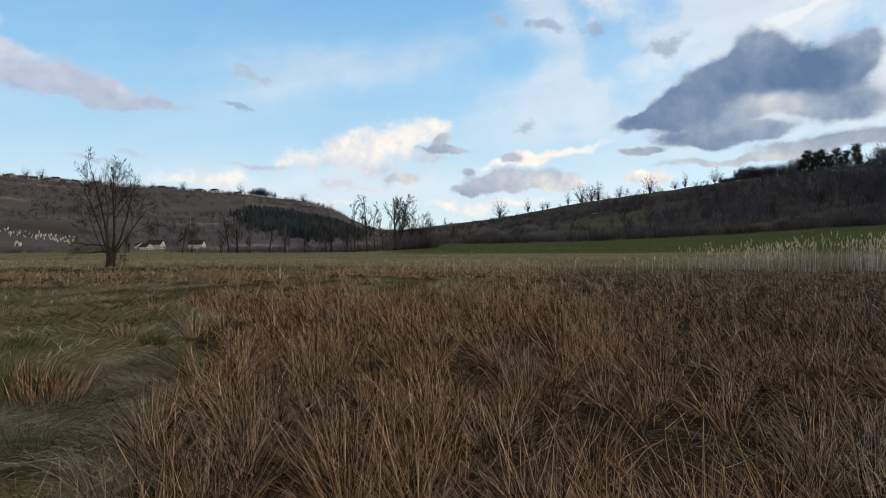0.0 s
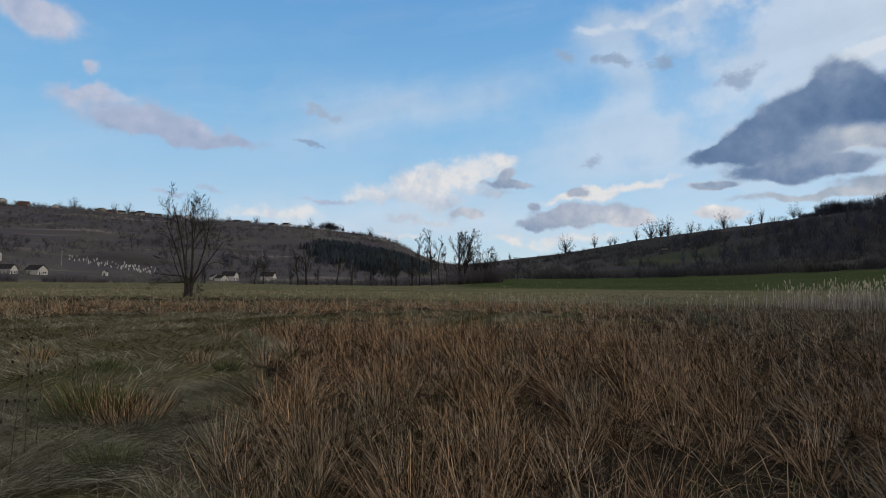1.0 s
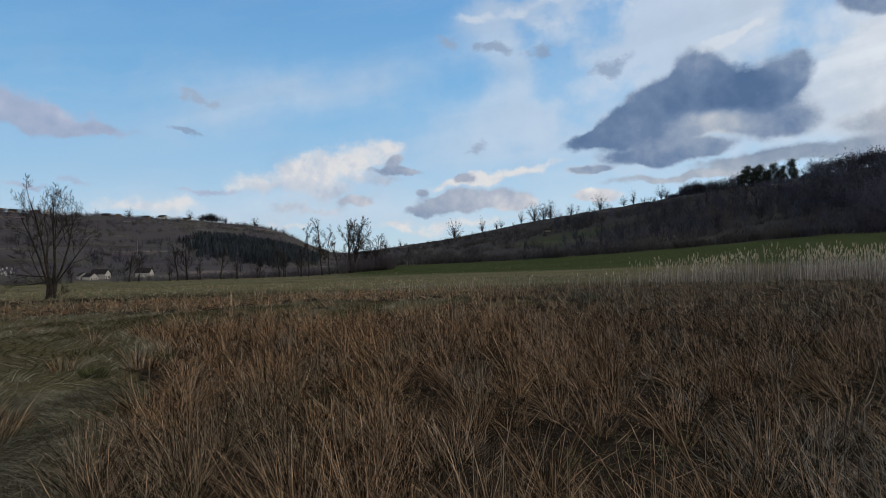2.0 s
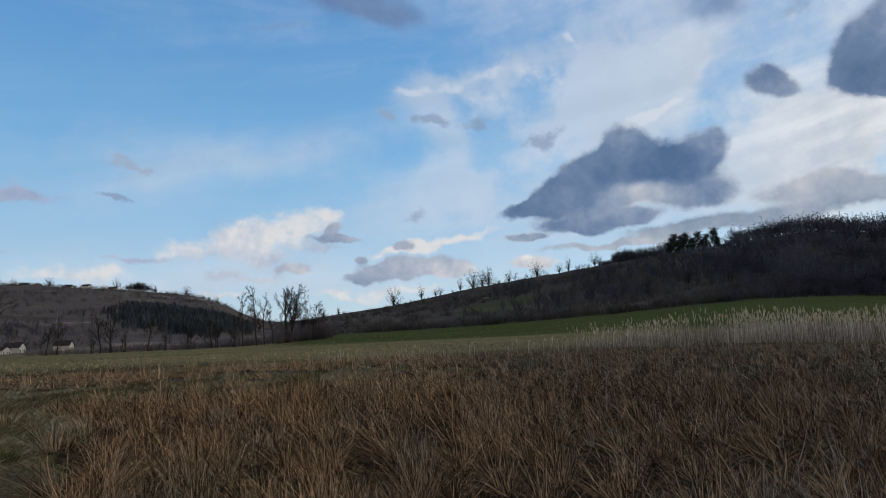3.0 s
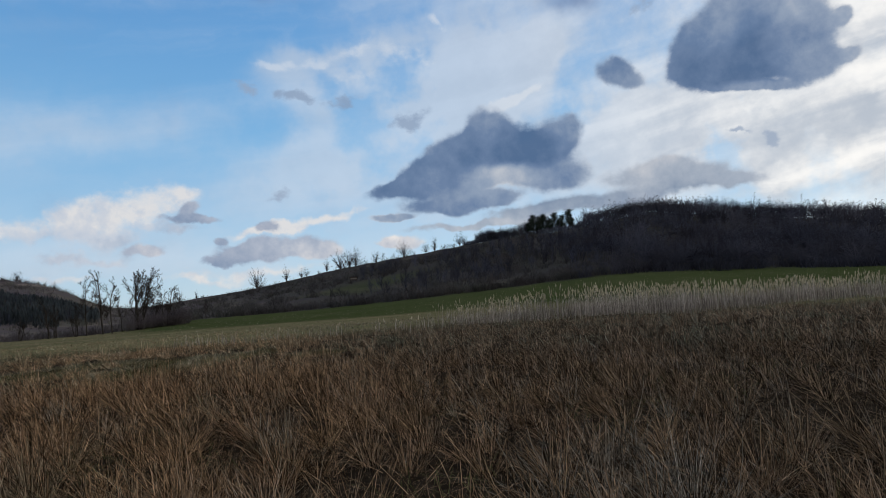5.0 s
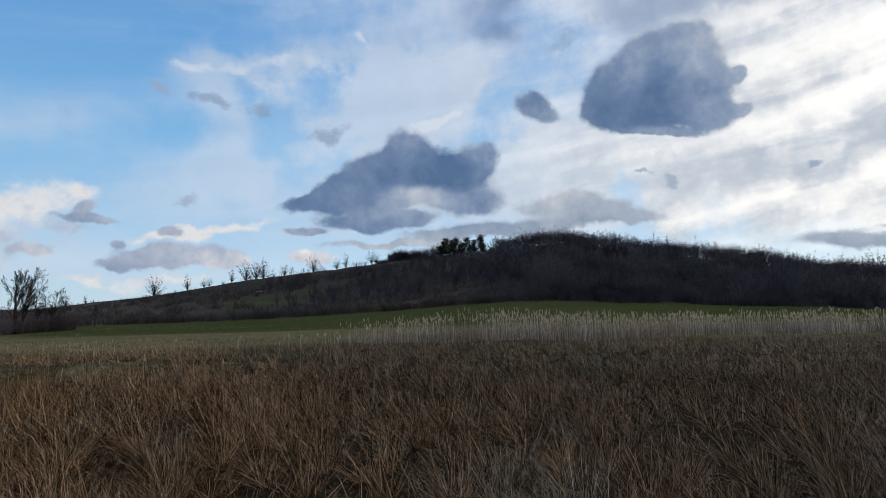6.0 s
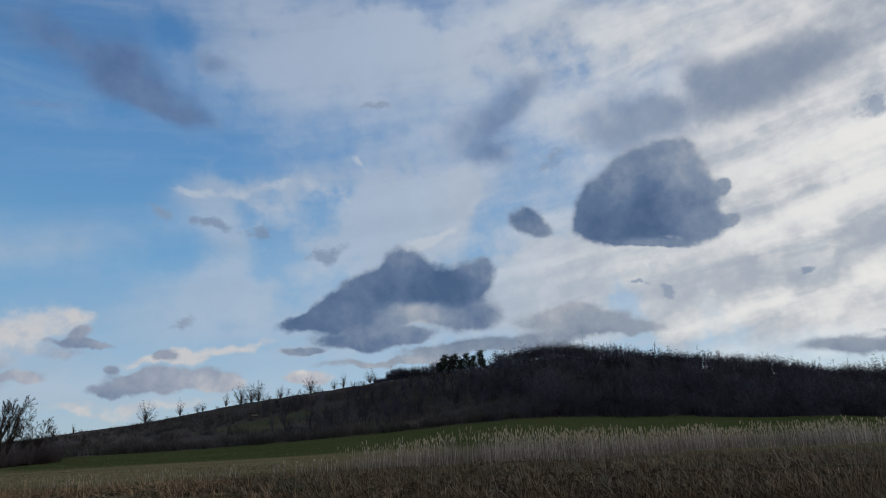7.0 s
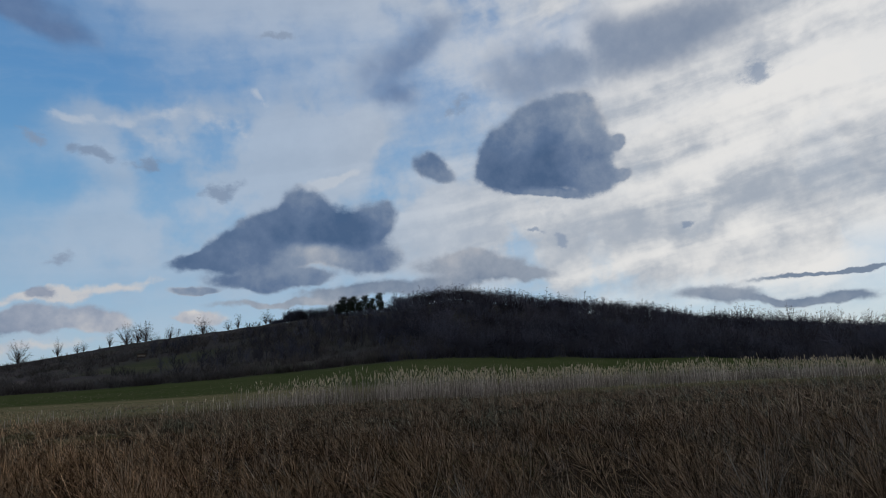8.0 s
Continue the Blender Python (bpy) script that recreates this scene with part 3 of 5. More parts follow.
LAND_EAST = (
    (5, 2.75, 700, 262, 0.5), (9, 3.5, 640, 262, 0.55), (12.2, 4.1, 600, 260, 0.65), (18, 4.8, 540, 252, 0.9),
    (25, 5.7, 490, 240, 1.2), (29, 5.95, 470, 230, 1.5), (33, 6.15, 450, 224, 1.75), (36, 6.7, 430, 220, 1.85),
    (40, 6.9, 420, 220, 1.8), (45, 6.1, 420, 225, 1.45), (50, 5.3, 425, 230, 1.25), (54.5, 4.5, 430, 235, 0.9),
    (61, 3.15, 450, 240, 0.6), (67, 2.5, 480, 245, 0.0), (73, 1.7, 520, 250, -0.3), (90, 1.2, 700, 300, -0.25), (180, 1.5, 1500, 600, -0.1),
)
EYE_HEIGHT = 1.6
BEARINGS = np.arange(-180.0, 180.01, 0.25)


def smooth_columns():
    table = np.array(LAND + LAND_EAST)
    kernel = np.exp(-0.5 * (np.arange(-12, 13) / 4.0) ** 2)
    kernel /= kernel.sum()
    columns = []
    for k in range(1, 5):
        line = np.interp(BEARINGS, table[:, 0], table[:, k])
        line = np.convolve(np.concatenate((line[-13:-1], line, line[1:13])), kernel, "valid")
        columns.append(line)
    return columns


RISE, CREST, FOOT, FOOT_RISE = smooth_columns()


def ground_z(x, y):
    """Height of the land at x, y (arrays or numbers)."""
    x, y = np.asarray(x, float), np.asarray(y, float)
    d = np.hypot(x, y) + 1e-6
    b = np.degrees(np.arctan2(x, y))
    crest, foot = np.interp(b, BEARINGS, CREST), np.interp(b, BEARINGS, FOOT)
    top = EYE_HEIGHT + crest * np.tan(np.radians(np.interp(b, BEARINGS, RISE)))
    low = EYE_HEIGHT + foot * np.tan(np.radians(np.interp(b, BEARINGS, FOOT_RISE)))
    s = np.clip((d - 95) / (foot - 95), 0, 1)
    z = low * s ** 1.5
    s = np.clip((d - foot) / (crest - foot), 0, 1)
    climb = 0.80 * s + 0.20 * (3 * s * s - 2 * s ** 3) - 0.05 * np.sin(s * math.pi) - 0.03 * np.sin(s * 2 * math.pi) * np.sin(b * 0.5)
    z = z + (top - low) * climb
    over = np.clip((d - crest) / (crest * 0.9), 0, 1)
    z = z - (top - low) * 0.8 * (3 * over ** 2 - 2 * over ** 3)
    rough = 1.2 * np.sin(x * 0.031 + 1) * np.sin(y * 0.027) + 0.7 * np.sin(x * 0.071 + y * 0.053)
    z = z + rough * np.clip((d - foot) / 80, 0, 1) * np.clip((crest - d) / 60, 0, 1)
    z = z + 0.05 * np.sin(x * 0.9 + 0.4) * np.sin(y * 0.7) * np.clip(1 - d / 120, 0, 1)
    return z


# ---------------------------------------------------------------- mesh helpers
def mesh_object(name, verts, faces, mat, parent=None, label="", smooth=False):
    """One mesh object; faces an array of triangles, or a list of polygons."""
    data = bpy.data.meshes.new(name)
    if isinstance(faces, np.ndarray):
        count = len(faces)
        data.vertices.add(len(verts))
        data.vertices.foreach_set("co", np.ascontiguousarray(verts, np.float32).ravel())
        data.loops.add(count * 3)
        data.loops.foreach_set("vertex_index", faces.astype(np.int32).ravel())
        data.polygons.add(count)
        data.polygons.foreach_set("loop_start", np.arange(0, count * 3, 3, dtype=np.int32))
        data.update(calc_edges=True)
    else:
        data.from_pydata([tuple(v) for v in verts], [], faces)
        data.update()
    if smooth:
        data.polygons.foreach_set("use_smooth", np.ones(len(data.polygons), bool))
    data.materials.append(mat)
    ob = new(name, data)
    ob.parent = parent
    return tagged(ob, label)


def part(name, bm, mat, parent, label=""):
    data = bpy.data.meshes.new(name)
    bmesh.ops.recalc_face_normals(bm, faces=bm.faces)
    bm.to_mesh(data)
    bm.free()
    data.materials.append(mat)
    ob = new(name, data)
    ob.parent = parent
    return tagged(ob, label)


def box(bm, size, at=(0, 0, 0), turn=(0, 0, 0), bevel=0.0):
    made = bmesh.ops.create_cube(bm, size=1.0, matrix=pose(*at, *turn) @ Matrix.Diagonal((*size, 1)))
    if bevel:
        edges = {e for v in made["verts"] for e in v.link_edges}
        bmesh.ops.bevel(bm, geom=list(edges), offset=bevel, segments=1, affect="EDGES")


def spread(protos, at, size, turn, rng, tones=None):
    """Many copies of small triangle shapes in one pair of arrays."""
    pick = rng.integers(0, len(protos), len(at))
    all_v, all_f, base = [], [], 0
    for k, (v, f) in enumerate(protos):
        who = np.flatnonzero(pick == k)
        if not len(who):
            continue
        c, s = np.cos(turn[who])[:, None], np.sin(turn[who])[:, None]
        grown = size[who][:, None, :] * v[None]
        x, y = grown[..., 0] * c - grown[..., 1] * s, grown[..., 0] * s + grown[..., 1] * c
        out = np.stack((x, y, grown[..., 2]), -1) + at[who][:, None, :]
        all_v.append(out.reshape(-1, 3))
        all_f.append((f[None] + (np.arange(len(who)) * len(v))[:, None, None] + base).reshape(-1, 3))
        base += len(who) * len(v)
        if tones is not None:
            tones.append(np.repeat(rng.random(len(who)), len(v)))
    return np.concatenate(all_v), np.concatenate(all_f)


def place_on(x, y, sink=0.0):
    return np.stack((x, y, ground_z(x, y) - sink), -1)


def polar(bearing, d):
    a = np.radians(bearing)
    return np.sin(a) * d, np.cos(a) * d


# ---------------------------------------------------------------- ground
def patchy(x, y, scale, seed):
    """Smooth noise between 0 and 1 from a few crossing waves."""
    rng = np.random.default_rng(seed)
    total = np.zeros_like(x)
    for k in range(7):
        a, f, p = rng.uniform(0, math.tau), scale * rng.uniform(0.5, 2.2), rng.uniform(0, math.tau)
        total = total + np.sin((x * np.cos(a) + y * np.sin(a)) * f + p)
    return 0.5 + total / 7.5


def matted(x, y):
    """Where the old grass lies flat: the trodden way in the west, and a strip before the farther rushes."""
    n = patchy(x, y, 0.9, 3) - 0.5
    edge = -0.36 * y - 0.5 - x + n * 1.2
    west = (edge > 0) & (np.hypot(x, y) < 30 + n * 8)
    d, b = np.hypot(x, y), np.degrees(np.arctan2(x, y))
    strip = (np.abs(d - 29 - 0.12 * b + n * 8) < 4.6) & (b < 9 + n * 12) & (b > -60)
    return west | strip


def build_ground():
    rings = np.concatenate(([0.3], np.arange(1, 16, 0.5), np.geomspace(16, 1000, 120), np.geomspace(1050, 4500, 14)))
    bearings = np.radians(np.concatenate((np.arange(-180, -60, 4), np.arange(-60, 90, 0.6), np.arange(90, 180, 4))))
    d, b = np.meshgrid(rings, bearings, indexing="ij")
    x, y = np.sin(b) * d, np.cos(b) * d
    z = ground_z(x, y)
    verts = np.concatenate((np.stack((x, y, z), -1).reshape(-1, 3), [[0, 0, float(ground_z(0, 0.001))]]))
    nb, nr = len(bearings), len(rings)
    i, j = np.meshgrid(np.arange(nr - 1), np.arange(nb), indexing="ij")
    a, c = i * nb + j, i * nb + (j + 1) % nb
    quads = np.stack((np.stack((a, a + nb, c + nb), -1), np.stack((a, c + nb, c), -1)), 2).reshape(-1, 3)[:, ::-1]
    hub = np.stack((np.full(nb, nr * nb), np.arange(nb), (np.arange(nb) + 1) % nb), -1)[:, ::-1]
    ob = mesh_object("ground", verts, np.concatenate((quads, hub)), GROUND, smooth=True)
    tagged(ob, "broad damp valley meadow running up into wooded hillsides", "ground", kind="structure")
    vx, vy = verts[:, 0], verts[:, 1]
    vd, vb = np.hypot(vx, vy), np.degrees(np.arctan2(vx, vy))
    foot = np.interp(vb, BEARINGS, FOOT)
    wob = (patchy(vx, vy, 0.06, 5) - 0.5)
    meadow = np.clip((vd + wob * 26 - 48) / 24, 0, 1)
    green = np.clip((vd + wob * 30 - 150 + np.clip(vb, 0, 40)) / 12, 0, 1) * np.clip((vb + 9 + wob * 6) / 5, 0, 1)
    hill = np.clip((vd - foot + wob * 8) / 5, 0, 1)
    glade = np.exp(-(((vx - 92) / 46) ** 2 + ((vy - 360) / 22) ** 2) ** 2)
    glade = np.maximum(glade, 0.8 * np.exp(-(((vx - 105) / 14) ** 2 + ((vy - 228) / 16) ** 2) ** 2))
    hill = hill * (1 - 0.6 * glade)
    layer = ob.data.color_attributes.new("zone", "FLOAT_COLOR", "POINT")
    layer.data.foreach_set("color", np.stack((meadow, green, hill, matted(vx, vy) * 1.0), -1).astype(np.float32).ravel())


build_ground()


# ---------------------------------------------------------------- trees
def tube(line, radii, sides, verts, faces):
    base, ahead = len(verts), None
    for k, p in enumerate(line):
        if k + 1 < len(line):
            ahead = (line[k + 1] - p).normalized()
        side = ahead.cross(Vector((0.31, 0.87, 0.11))).normalized()
        other = ahead.cross(side)
        for s in range(sides):
            a = math.tau * s / sides
            verts.append(p + (side * math.cos(a) + other * math.sin(a)) * radii[k])
    for k in range(len(line) - 1):
        for s in range(sides):
            a, b = base + k * sides + s, base + k * sides + (s + 1) % sides
            faces.append((a, b, b + sides, a + sides))


def grow(rng, start, heading, length, radius, level, style, limbs, twigs):
    """One limb and all that springs from it."""
    steps = 6 if level == 0 else 4 if level == 1 else 3 if level == 2 else 2
    line, radii, p, way = [start], [radius], start.copy(), heading.normalized()
    for k in range(steps):
        jolt = Vector((rng.gauss(0, 1), rng.gauss(0, 1), rng.gauss(0, 0.6))) * style["wiggle"]
        way = (way + jolt + Vector((0, 0, style["lift"][level]))).normalized()
        p = p + way * (length / steps)
        line.append(p)
        radii.append(max(radius * (1 - 0.62 * (k + 1) / steps), style["least"]))
    (limbs if level < 2 else twigs).append((line, radii))
    if level >= style["depth"]:
        return
    for k in range(style["forks"][level]):
        s = style["bare"][level] + (1 - style["bare"][level]) * (k + rng.random()) / style["forks"][level]
        at = s * steps
        i = min(int(at), steps - 1)
        root = line[i].lerp(line[i + 1], at - i)
        along = (line[i + 1] - line[i]).normalized()
        turn = rng.uniform(0, math.tau)
        side = along.cross(Vector((math.cos(turn), math.sin(turn), 0.2))).normalized()
        angle = radians(rng.uniform(*style["angle"]))
        branch = along * math.cos(angle) + side * math.sin(angle)
        size = length * style["shrink"][level] * rng.uniform(0.7, 1.15) * (1.12 - 0.5 * s)
        grow(rng, root, branch, size, max(radii[i] * style.get("thin", 0.5), style["least"]), level + 1, style, limbs, twigs)


def bare_tree(name, seed, stems, style, label, group="", extra=(), boles=()):
    rng = random.Random(seed)
    limbs, twigs = [([Vector(p) for p in line], radii) for line, radii in boles], []
    for start, heading, length, radius in stems:
        grow(rng, Vector(start), Vector(heading), length, radius, 0, style, limbs, twigs)
    for start, heading, length, radius in extra:
        grow(rng, Vector(start), Vector(heading), length, radius, 1, style, limbs, twigs)
    ob = tagged(new(name), label, "tree", group)
    for piece, lines, sides, mat in (("trunk", limbs, 6, BARK), ("crown", twigs, 3, TWIGS)):
        verts, faces = [], []
        for line, radii in lines:
            tube(line, radii, sides, verts, faces)
        mesh_object(piece, verts, faces, mat, ob, smooth=(piece == "trunk"))
    return ob


LONE = dict(wiggle=0.085, lift=(0.05, 0.07, 0.06, 0.04, 0.04), least=0.0095, thin=0.5, depth=4, forks=(5, 5, 4, 3, 0), bare=(0.35, 0.3, 0.25, 0.25, 0), angle=(20, 48), shrink=(0.52, 0.60, 0.55, 0.55, 0))
ALDER = dict(wiggle=0.07, lift=(0.04, 0.10, 0.08, 0.06, 0.05), least=0.028, thin=0.5, depth=4, forks=(11, 6, 4, 3, 0), bare=(0.30, 0.2, 0.15, 0.15, 0), angle=(24, 52), shrink=(0.34, 0.52, 0.52, 0.5, 0))
SPREADING = dict(wiggle=0.08, lift=(0.03, 0.07, 0.07, 0.05, 0.05), least=0.026, thin=0.52, depth=4, forks=(8, 6, 5, 3, 0), bare=(0.22, 0.2, 0.2, 0.15, 0), angle=(18, 46), shrink=(0.56, 0.52, 0.5, 0.5, 0))
BROOKSIDE = dict(wiggle=0.10, lift=(0.05, 0.12, 0.08, 0.06), least=0.018, depth=3, forks=(8, 5, 4, 0), bare=(0.25, 0.2, 0.15, 0), angle=(24, 55), shrink=(0.46, 0.50, 0.52, 0))


def spot(bearing, d, sink=0.1, turn=0.0, size=1.0, tall=1.0):
    x, y = polar(bearing, d)
    return pose(x, y, float(ground_z(x, y)) - sink, 0, 0, turn) @ Matrix.Diagonal((size, size, size * tall, 1))


# the lone tree in the meadow, a clump of stems from one root
lone = bare_tree("lone_tree", 43,
                 [((-0.42, 0, 1.8), (-0.52, 0.0, 1), 6.6, 0.11), ((-0.34, 0.1, 2.0), (-0.30, 0.30, 1), 7.0, 0.11), ((-0.22, -0.1, 2.1), (-0.12, -0.30, 1), 7.4, 0.12), ((0.16, 0, 2.1), (0.08, 0.25, 1), 7.5, 0.12),
                  ((0.30, -0.1, 2.0), (0.26, -0.25, 1), 7.2, 0.11), ((0.38, 0.1, 1.9), (0.46, 0.15, 1), 6.9, 0.11), ((0.42, 0, 1.6), (0.85, -0.1, 1), 5.6, 0.08), ((-0.45, 0, 1.5), (-0.90, 0.2, 1), 4.6, 0.07)],
                 LONE, "bare many-stemmed tree standing alone in the rushes",
                 extra=[((-0.5, 0, 2.3), (-1, 0.1, -0.05), 3.6, 0.07), ((-0.45, 0, 1.8), (-1, -0.2, -0.25), 3.2, 0.06), ((0.35, 0, 0.2), (1, 0, 0.5), 1.3, 0.03), ((0.3, 0.1, 0.3), (1, 0.2, 0.9), 1.2, 0.03)],
                 boles=[(((-0.24, 0, -0.2), (-0.30, 0.05, 0.7), (-0.22, 0.0, 1.3), (-0.36, 0, 2.1)), (0.34, 0.25, 0.23, 0.17)), (((0.26, 0.1, -0.2), (0.18, 0.0, 0.7), (0.28, 0.08, 1.4), (0.30, 0, 2.2)), (0.32, 0.24, 0.22, 0.17)),
                        (((0.0, -0.2, -0.2), (0.06, -0.15, 0.9), (-0.04, -0.12, 2.1)), (0.30, 0.22, 0.17))])
lone.matrix_world = spot(-27.5, 65, 0.15, 0, 0.9)
# copse at the meadow's end
COPSE_LABEL = "tall bare alder in the copse at the meadow's end"
copse_trees = [bare_tree("alder_tree", 20 + k, [((0, 0, 0), (0.03 * (k - 1), 0, 1), 16.0, 0.24)] + ([((0.4, 0.2, 0), (0.16, 0.1, 1), 11, 0.18)] if k == 1 else []), ALDER, COPSE_LABEL, "alders of the copse") for k in range(3)]
wide_tree = bare_tree("alder_tree", 27, [((0, 0, 0), (0.03, 0, 1), 12.5, 0.32), ((0.5, 0.1, 0), (0.30, 0.1, 1), 12.0, 0.26), ((-0.3, 0.1, 0), (-0.26, 0.1, 1), 11.5, 0.24), ((0.1, 0.4, 0), (0.12, 0.2, 1), 12.0, 0.22)], SPREADING, "broad bare alder fanning out of several trunks in the copse", "alders of the copse")
wide_tree.matrix_world = spot(-4.2, 204, 0.1, 0, 1.12)
COPSE = ((-7.9, 203, 0.86), (-6.75, 206, 0.98), (-6.1, 200, 0.80), (-5.4, 214, 0.72), (-3.2, 210, 0.66), (-2.5, 206, 0.80), (-2.1, 203, 0.74), (-1.5, 209, 0.62), (0.9, 232, 0.42))
for k, (b, d, s) in enumerate(COPSE):
    m = spot(b, d, 0.1, k * 77, s)
    if k < 3:
        copse_trees[k].matrix_world = m
    else:
        copy_thing(copse_trees[k % 3], m)
# smaller trees along the brook and up on the ridges
BROOK = ((-26.3, 228, 0.8), (-22.2, 222, 1.15), (-21.5, 224, 1.25), (-19.2, 220, 0.9), (-18.6, 216, 1.5), (-17.9, 218, 1.35), (-16.9, 219, 1.0), (-15.2, 214, 1.3), (-13.9, 218, 0.9), (-12.2, 217, 1.15), (-10.4, 222, 1.4), (-10.0, 219, 1.1), (-8.6, 214, 1.35))
RIDGE = ((-1.1, 800, 13.0), (0.2, 778, 10.5), (5.1, 697, 10.5), (7.6, 660, 10.5), (8.9, 641, 9.5), (9.3, 636, 6.5), (10.4, 621, 3.6), (11.1, 612, 8.5), (12.3, 597, 9.0), (12.65, 595, 8.2), (13.1, 590, 8.0), (13.7, 583, 8.8), (14.1, 580, 6.0),
         (14.6, 574, 4.8), (15.5, 564, 5.3), (16.8, 551, 3.0), (18.0, 540, 7.2), (18.3, 538, 6.2), (20.0, 525, 6.2), (20.8, 519, 7.9), (23.1, 502, 8.3), (23.5, 499, 6.0))
RIDGE_WEST = ((-41.5, 700, 6.5), (-38.6, 700, 6.5), (-37.0, 700, 5.0), (-36.0, 702, 6.5), (-34.9, 702, 7.5), (-33.2, 704, 8.0), (-32.2, 703, 6.0), (-26.6, 700, 7.5), (-24.5, 698, 5.5), (-22.2, 690, 5.0), (-18.4, 690, 7.5), (-17.6, 688, 8.0), (-12.4, 715, 5.5), (-11.0, 722, 6.0), (-10.0, 735, 5.5))
brook_trees = [bare_tree("brook_tree", 40 + k, stems, BROOKSIDE, "slender bare tree along the brook", "trees along the brook") for k, stems in enumerate((
    [((-0.2, 0, 0), (-0.12, 0, 1), 6.4, 0.17), ((0.25, 0.1, 0), (0.12, 0.05, 1), 6.8, 0.17), ((0.0, 0.2, 0), (0.02, 0.1, 1), 5.8, 0.14)],
    [((0, 0, 0), (0.04, 0, 1), 7.4, 0.19)],
    [((-0.15, 0, 0), (-0.05, 0, 1), 6.8, 0.16), ((0.35, 0.1, 0), (0.24, 0.05, 1), 6.0, 0.16)]))]
for k, (b, d, s) in enumerate(BROOK):
    m = spot(b, d, 0.1, k * 61, s * 0.92)
    if k < 3:
        brook_trees[k].matrix_world = m
    else:
        copy_thing(brook_trees[k % 3], m)


def pine(seed, height, crown_from, width):
    rng = random.Random(seed)
    ob = tagged(new("pine_tree"), "dark pine with a bare trunk on the ridge", "tree", "pines on the ridge")
    verts, faces = [], []
    lean = rng.uniform(-0.03, 0.03)
    line = [Vector((lean * z, 0.2 * math.sin(z), z)) for z in np.linspace(0, height * 0.95, 7)]
    tube(line, [0.36 * (1 - 0.8 * k / 6) for k in range(7)], 6, verts, faces)
    for k in range(9):
        z, a = height * rng.uniform(crown_from - 0.05, 0.9), rng.uniform(0, math.tau)
        tube([Vector((lean * z, 0, z)), Vector((math.cos(a) * width * 0.7 + lean * z, math.sin(a) * width * 0.7, z + 0.5))], [0.08, 0.03], 4, verts, faces)
    mesh_object("trunk", verts, faces, BARK, ob, smooth=True)
    verts, tris = [], []
    for k in range(18):  # flat plates of needles, one above the other
        s = (k + rng.random()) / 18
        z, a = height * (crown_from + (0.97 - crown_from) * s), rng.uniform(0, math.tau)
        r = width * (1.0 - 0.72 * s ** 2) * rng.uniform(0.3, 0.75)
        hub = Vector((r * math.cos(a) + lean * z, r * math.sin(a), z))
        for j in range(130):
            p = hub + Vector((rng.gauss(0, 0.42), rng.gauss(0, 0.42), rng.gauss(0, 0.24))) * (width * 0.85)
            way = Vector((rng.gauss(0, 1), rng.gauss(0, 1), rng.gauss(0.5, 0.6))).normalized()
            side = way.cross(Vector((rng.gauss(0, 1), rng.gauss(0, 1), rng.gauss(0, 1)))).normalized() * 0.2
            n = len(verts)
            verts.extend((p + side, p - side, p + way * rng.uniform(0.3, 0.7)))
            tris.append((n, n + 1, n + 2))
    mesh_object("crown", verts, np.array(tris), NEEDLES, ob)
    return ob


pines = [pine(60 + k, 11.0 + k * 0.9, 0.26 - 0.04 * k, 2.3 + 0.35 * k) for k in range(3)]
PINES = ((29.3, 466, 0.8), (29.55, 468, 0.98), (29.85, 465, 1.08), (30.15, 467, 1.1), (30.4, 463, 1.02), (30.75, 465, 1.0), (31.05, 462, 0.98), (31.3, 464, 0.9), (31.7, 462, 1.0), (32.0, 463, 0.92), (32.35, 460, 0.98), (32.9, 458, 1.05), (33.2, 457, 0.9))
for k, (b, d, s) in enumerate(PINES):
    m = spot(b, d, 0.2, k * 97, s)
    if k < 3:
        pines[k].matrix_world = m
    else:
        copy_thing(pines[k % 3], m)


# ---------------------------------------------------------------- woods and scrub
def twig_shape(seed, height, reach, limbs, shoots, width, low=0.25, trunk=True):
    """A small bare tree or bush of slender triangles."""
    rng = random.Random(seed)
    verts, tris = [], []

    def sliver(a, b, w):
        way = (b - a).normalized()
        side = way.cross(Vector((rng.gauss(0, 1), rng.gauss(0, 1), rng.gauss(0, 0.4)))).normalized() * w
        n = len(verts)
        verts.extend((a - side, a + side, b))
        tris.append((n, n + 1, n + 2))

    if trunk:
        for k in range(2):
            sliver(Vector((0, 0, -0.3)), Vector((rng.gauss(0, 0.2), rng.gauss(0, 0.2), height * 0.85)), width * 1.7)
    for k in range(limbs):
        a, s = rng.uniform(0, math.tau), rng.random()
        root = Vector((0, 0, height * (low + (0.72 - low) * s))) if trunk else Vector((rng.gauss(0, 0.3), rng.gauss(0, 0.3), 0))
        out = reach * (1.0 - 0.5 * s) * rng.uniform(0.55, 1.0)
        tip = root + Vector((math.cos(a) * out, math.sin(a) * out, height * rng.uniform(0.18, 0.34) if trunk else height * rng.uniform(0.5, 0.95)))
        sliver(root, tip, width)
        for j in range(shoots):
            p = root.lerp(tip, rng.uniform(0.25, 1.0))
            q = p + Vector((rng.gauss(0, 0.4) + math.cos(a) * 0.25, rng.gauss(0, 0.4) + math.sin(a) * 0.25, rng.uniform(0.2, 1.0))) * (height * 0.16)
            sliver(p, q, width * 0.6)
    return np.array(verts), np.array(tris)


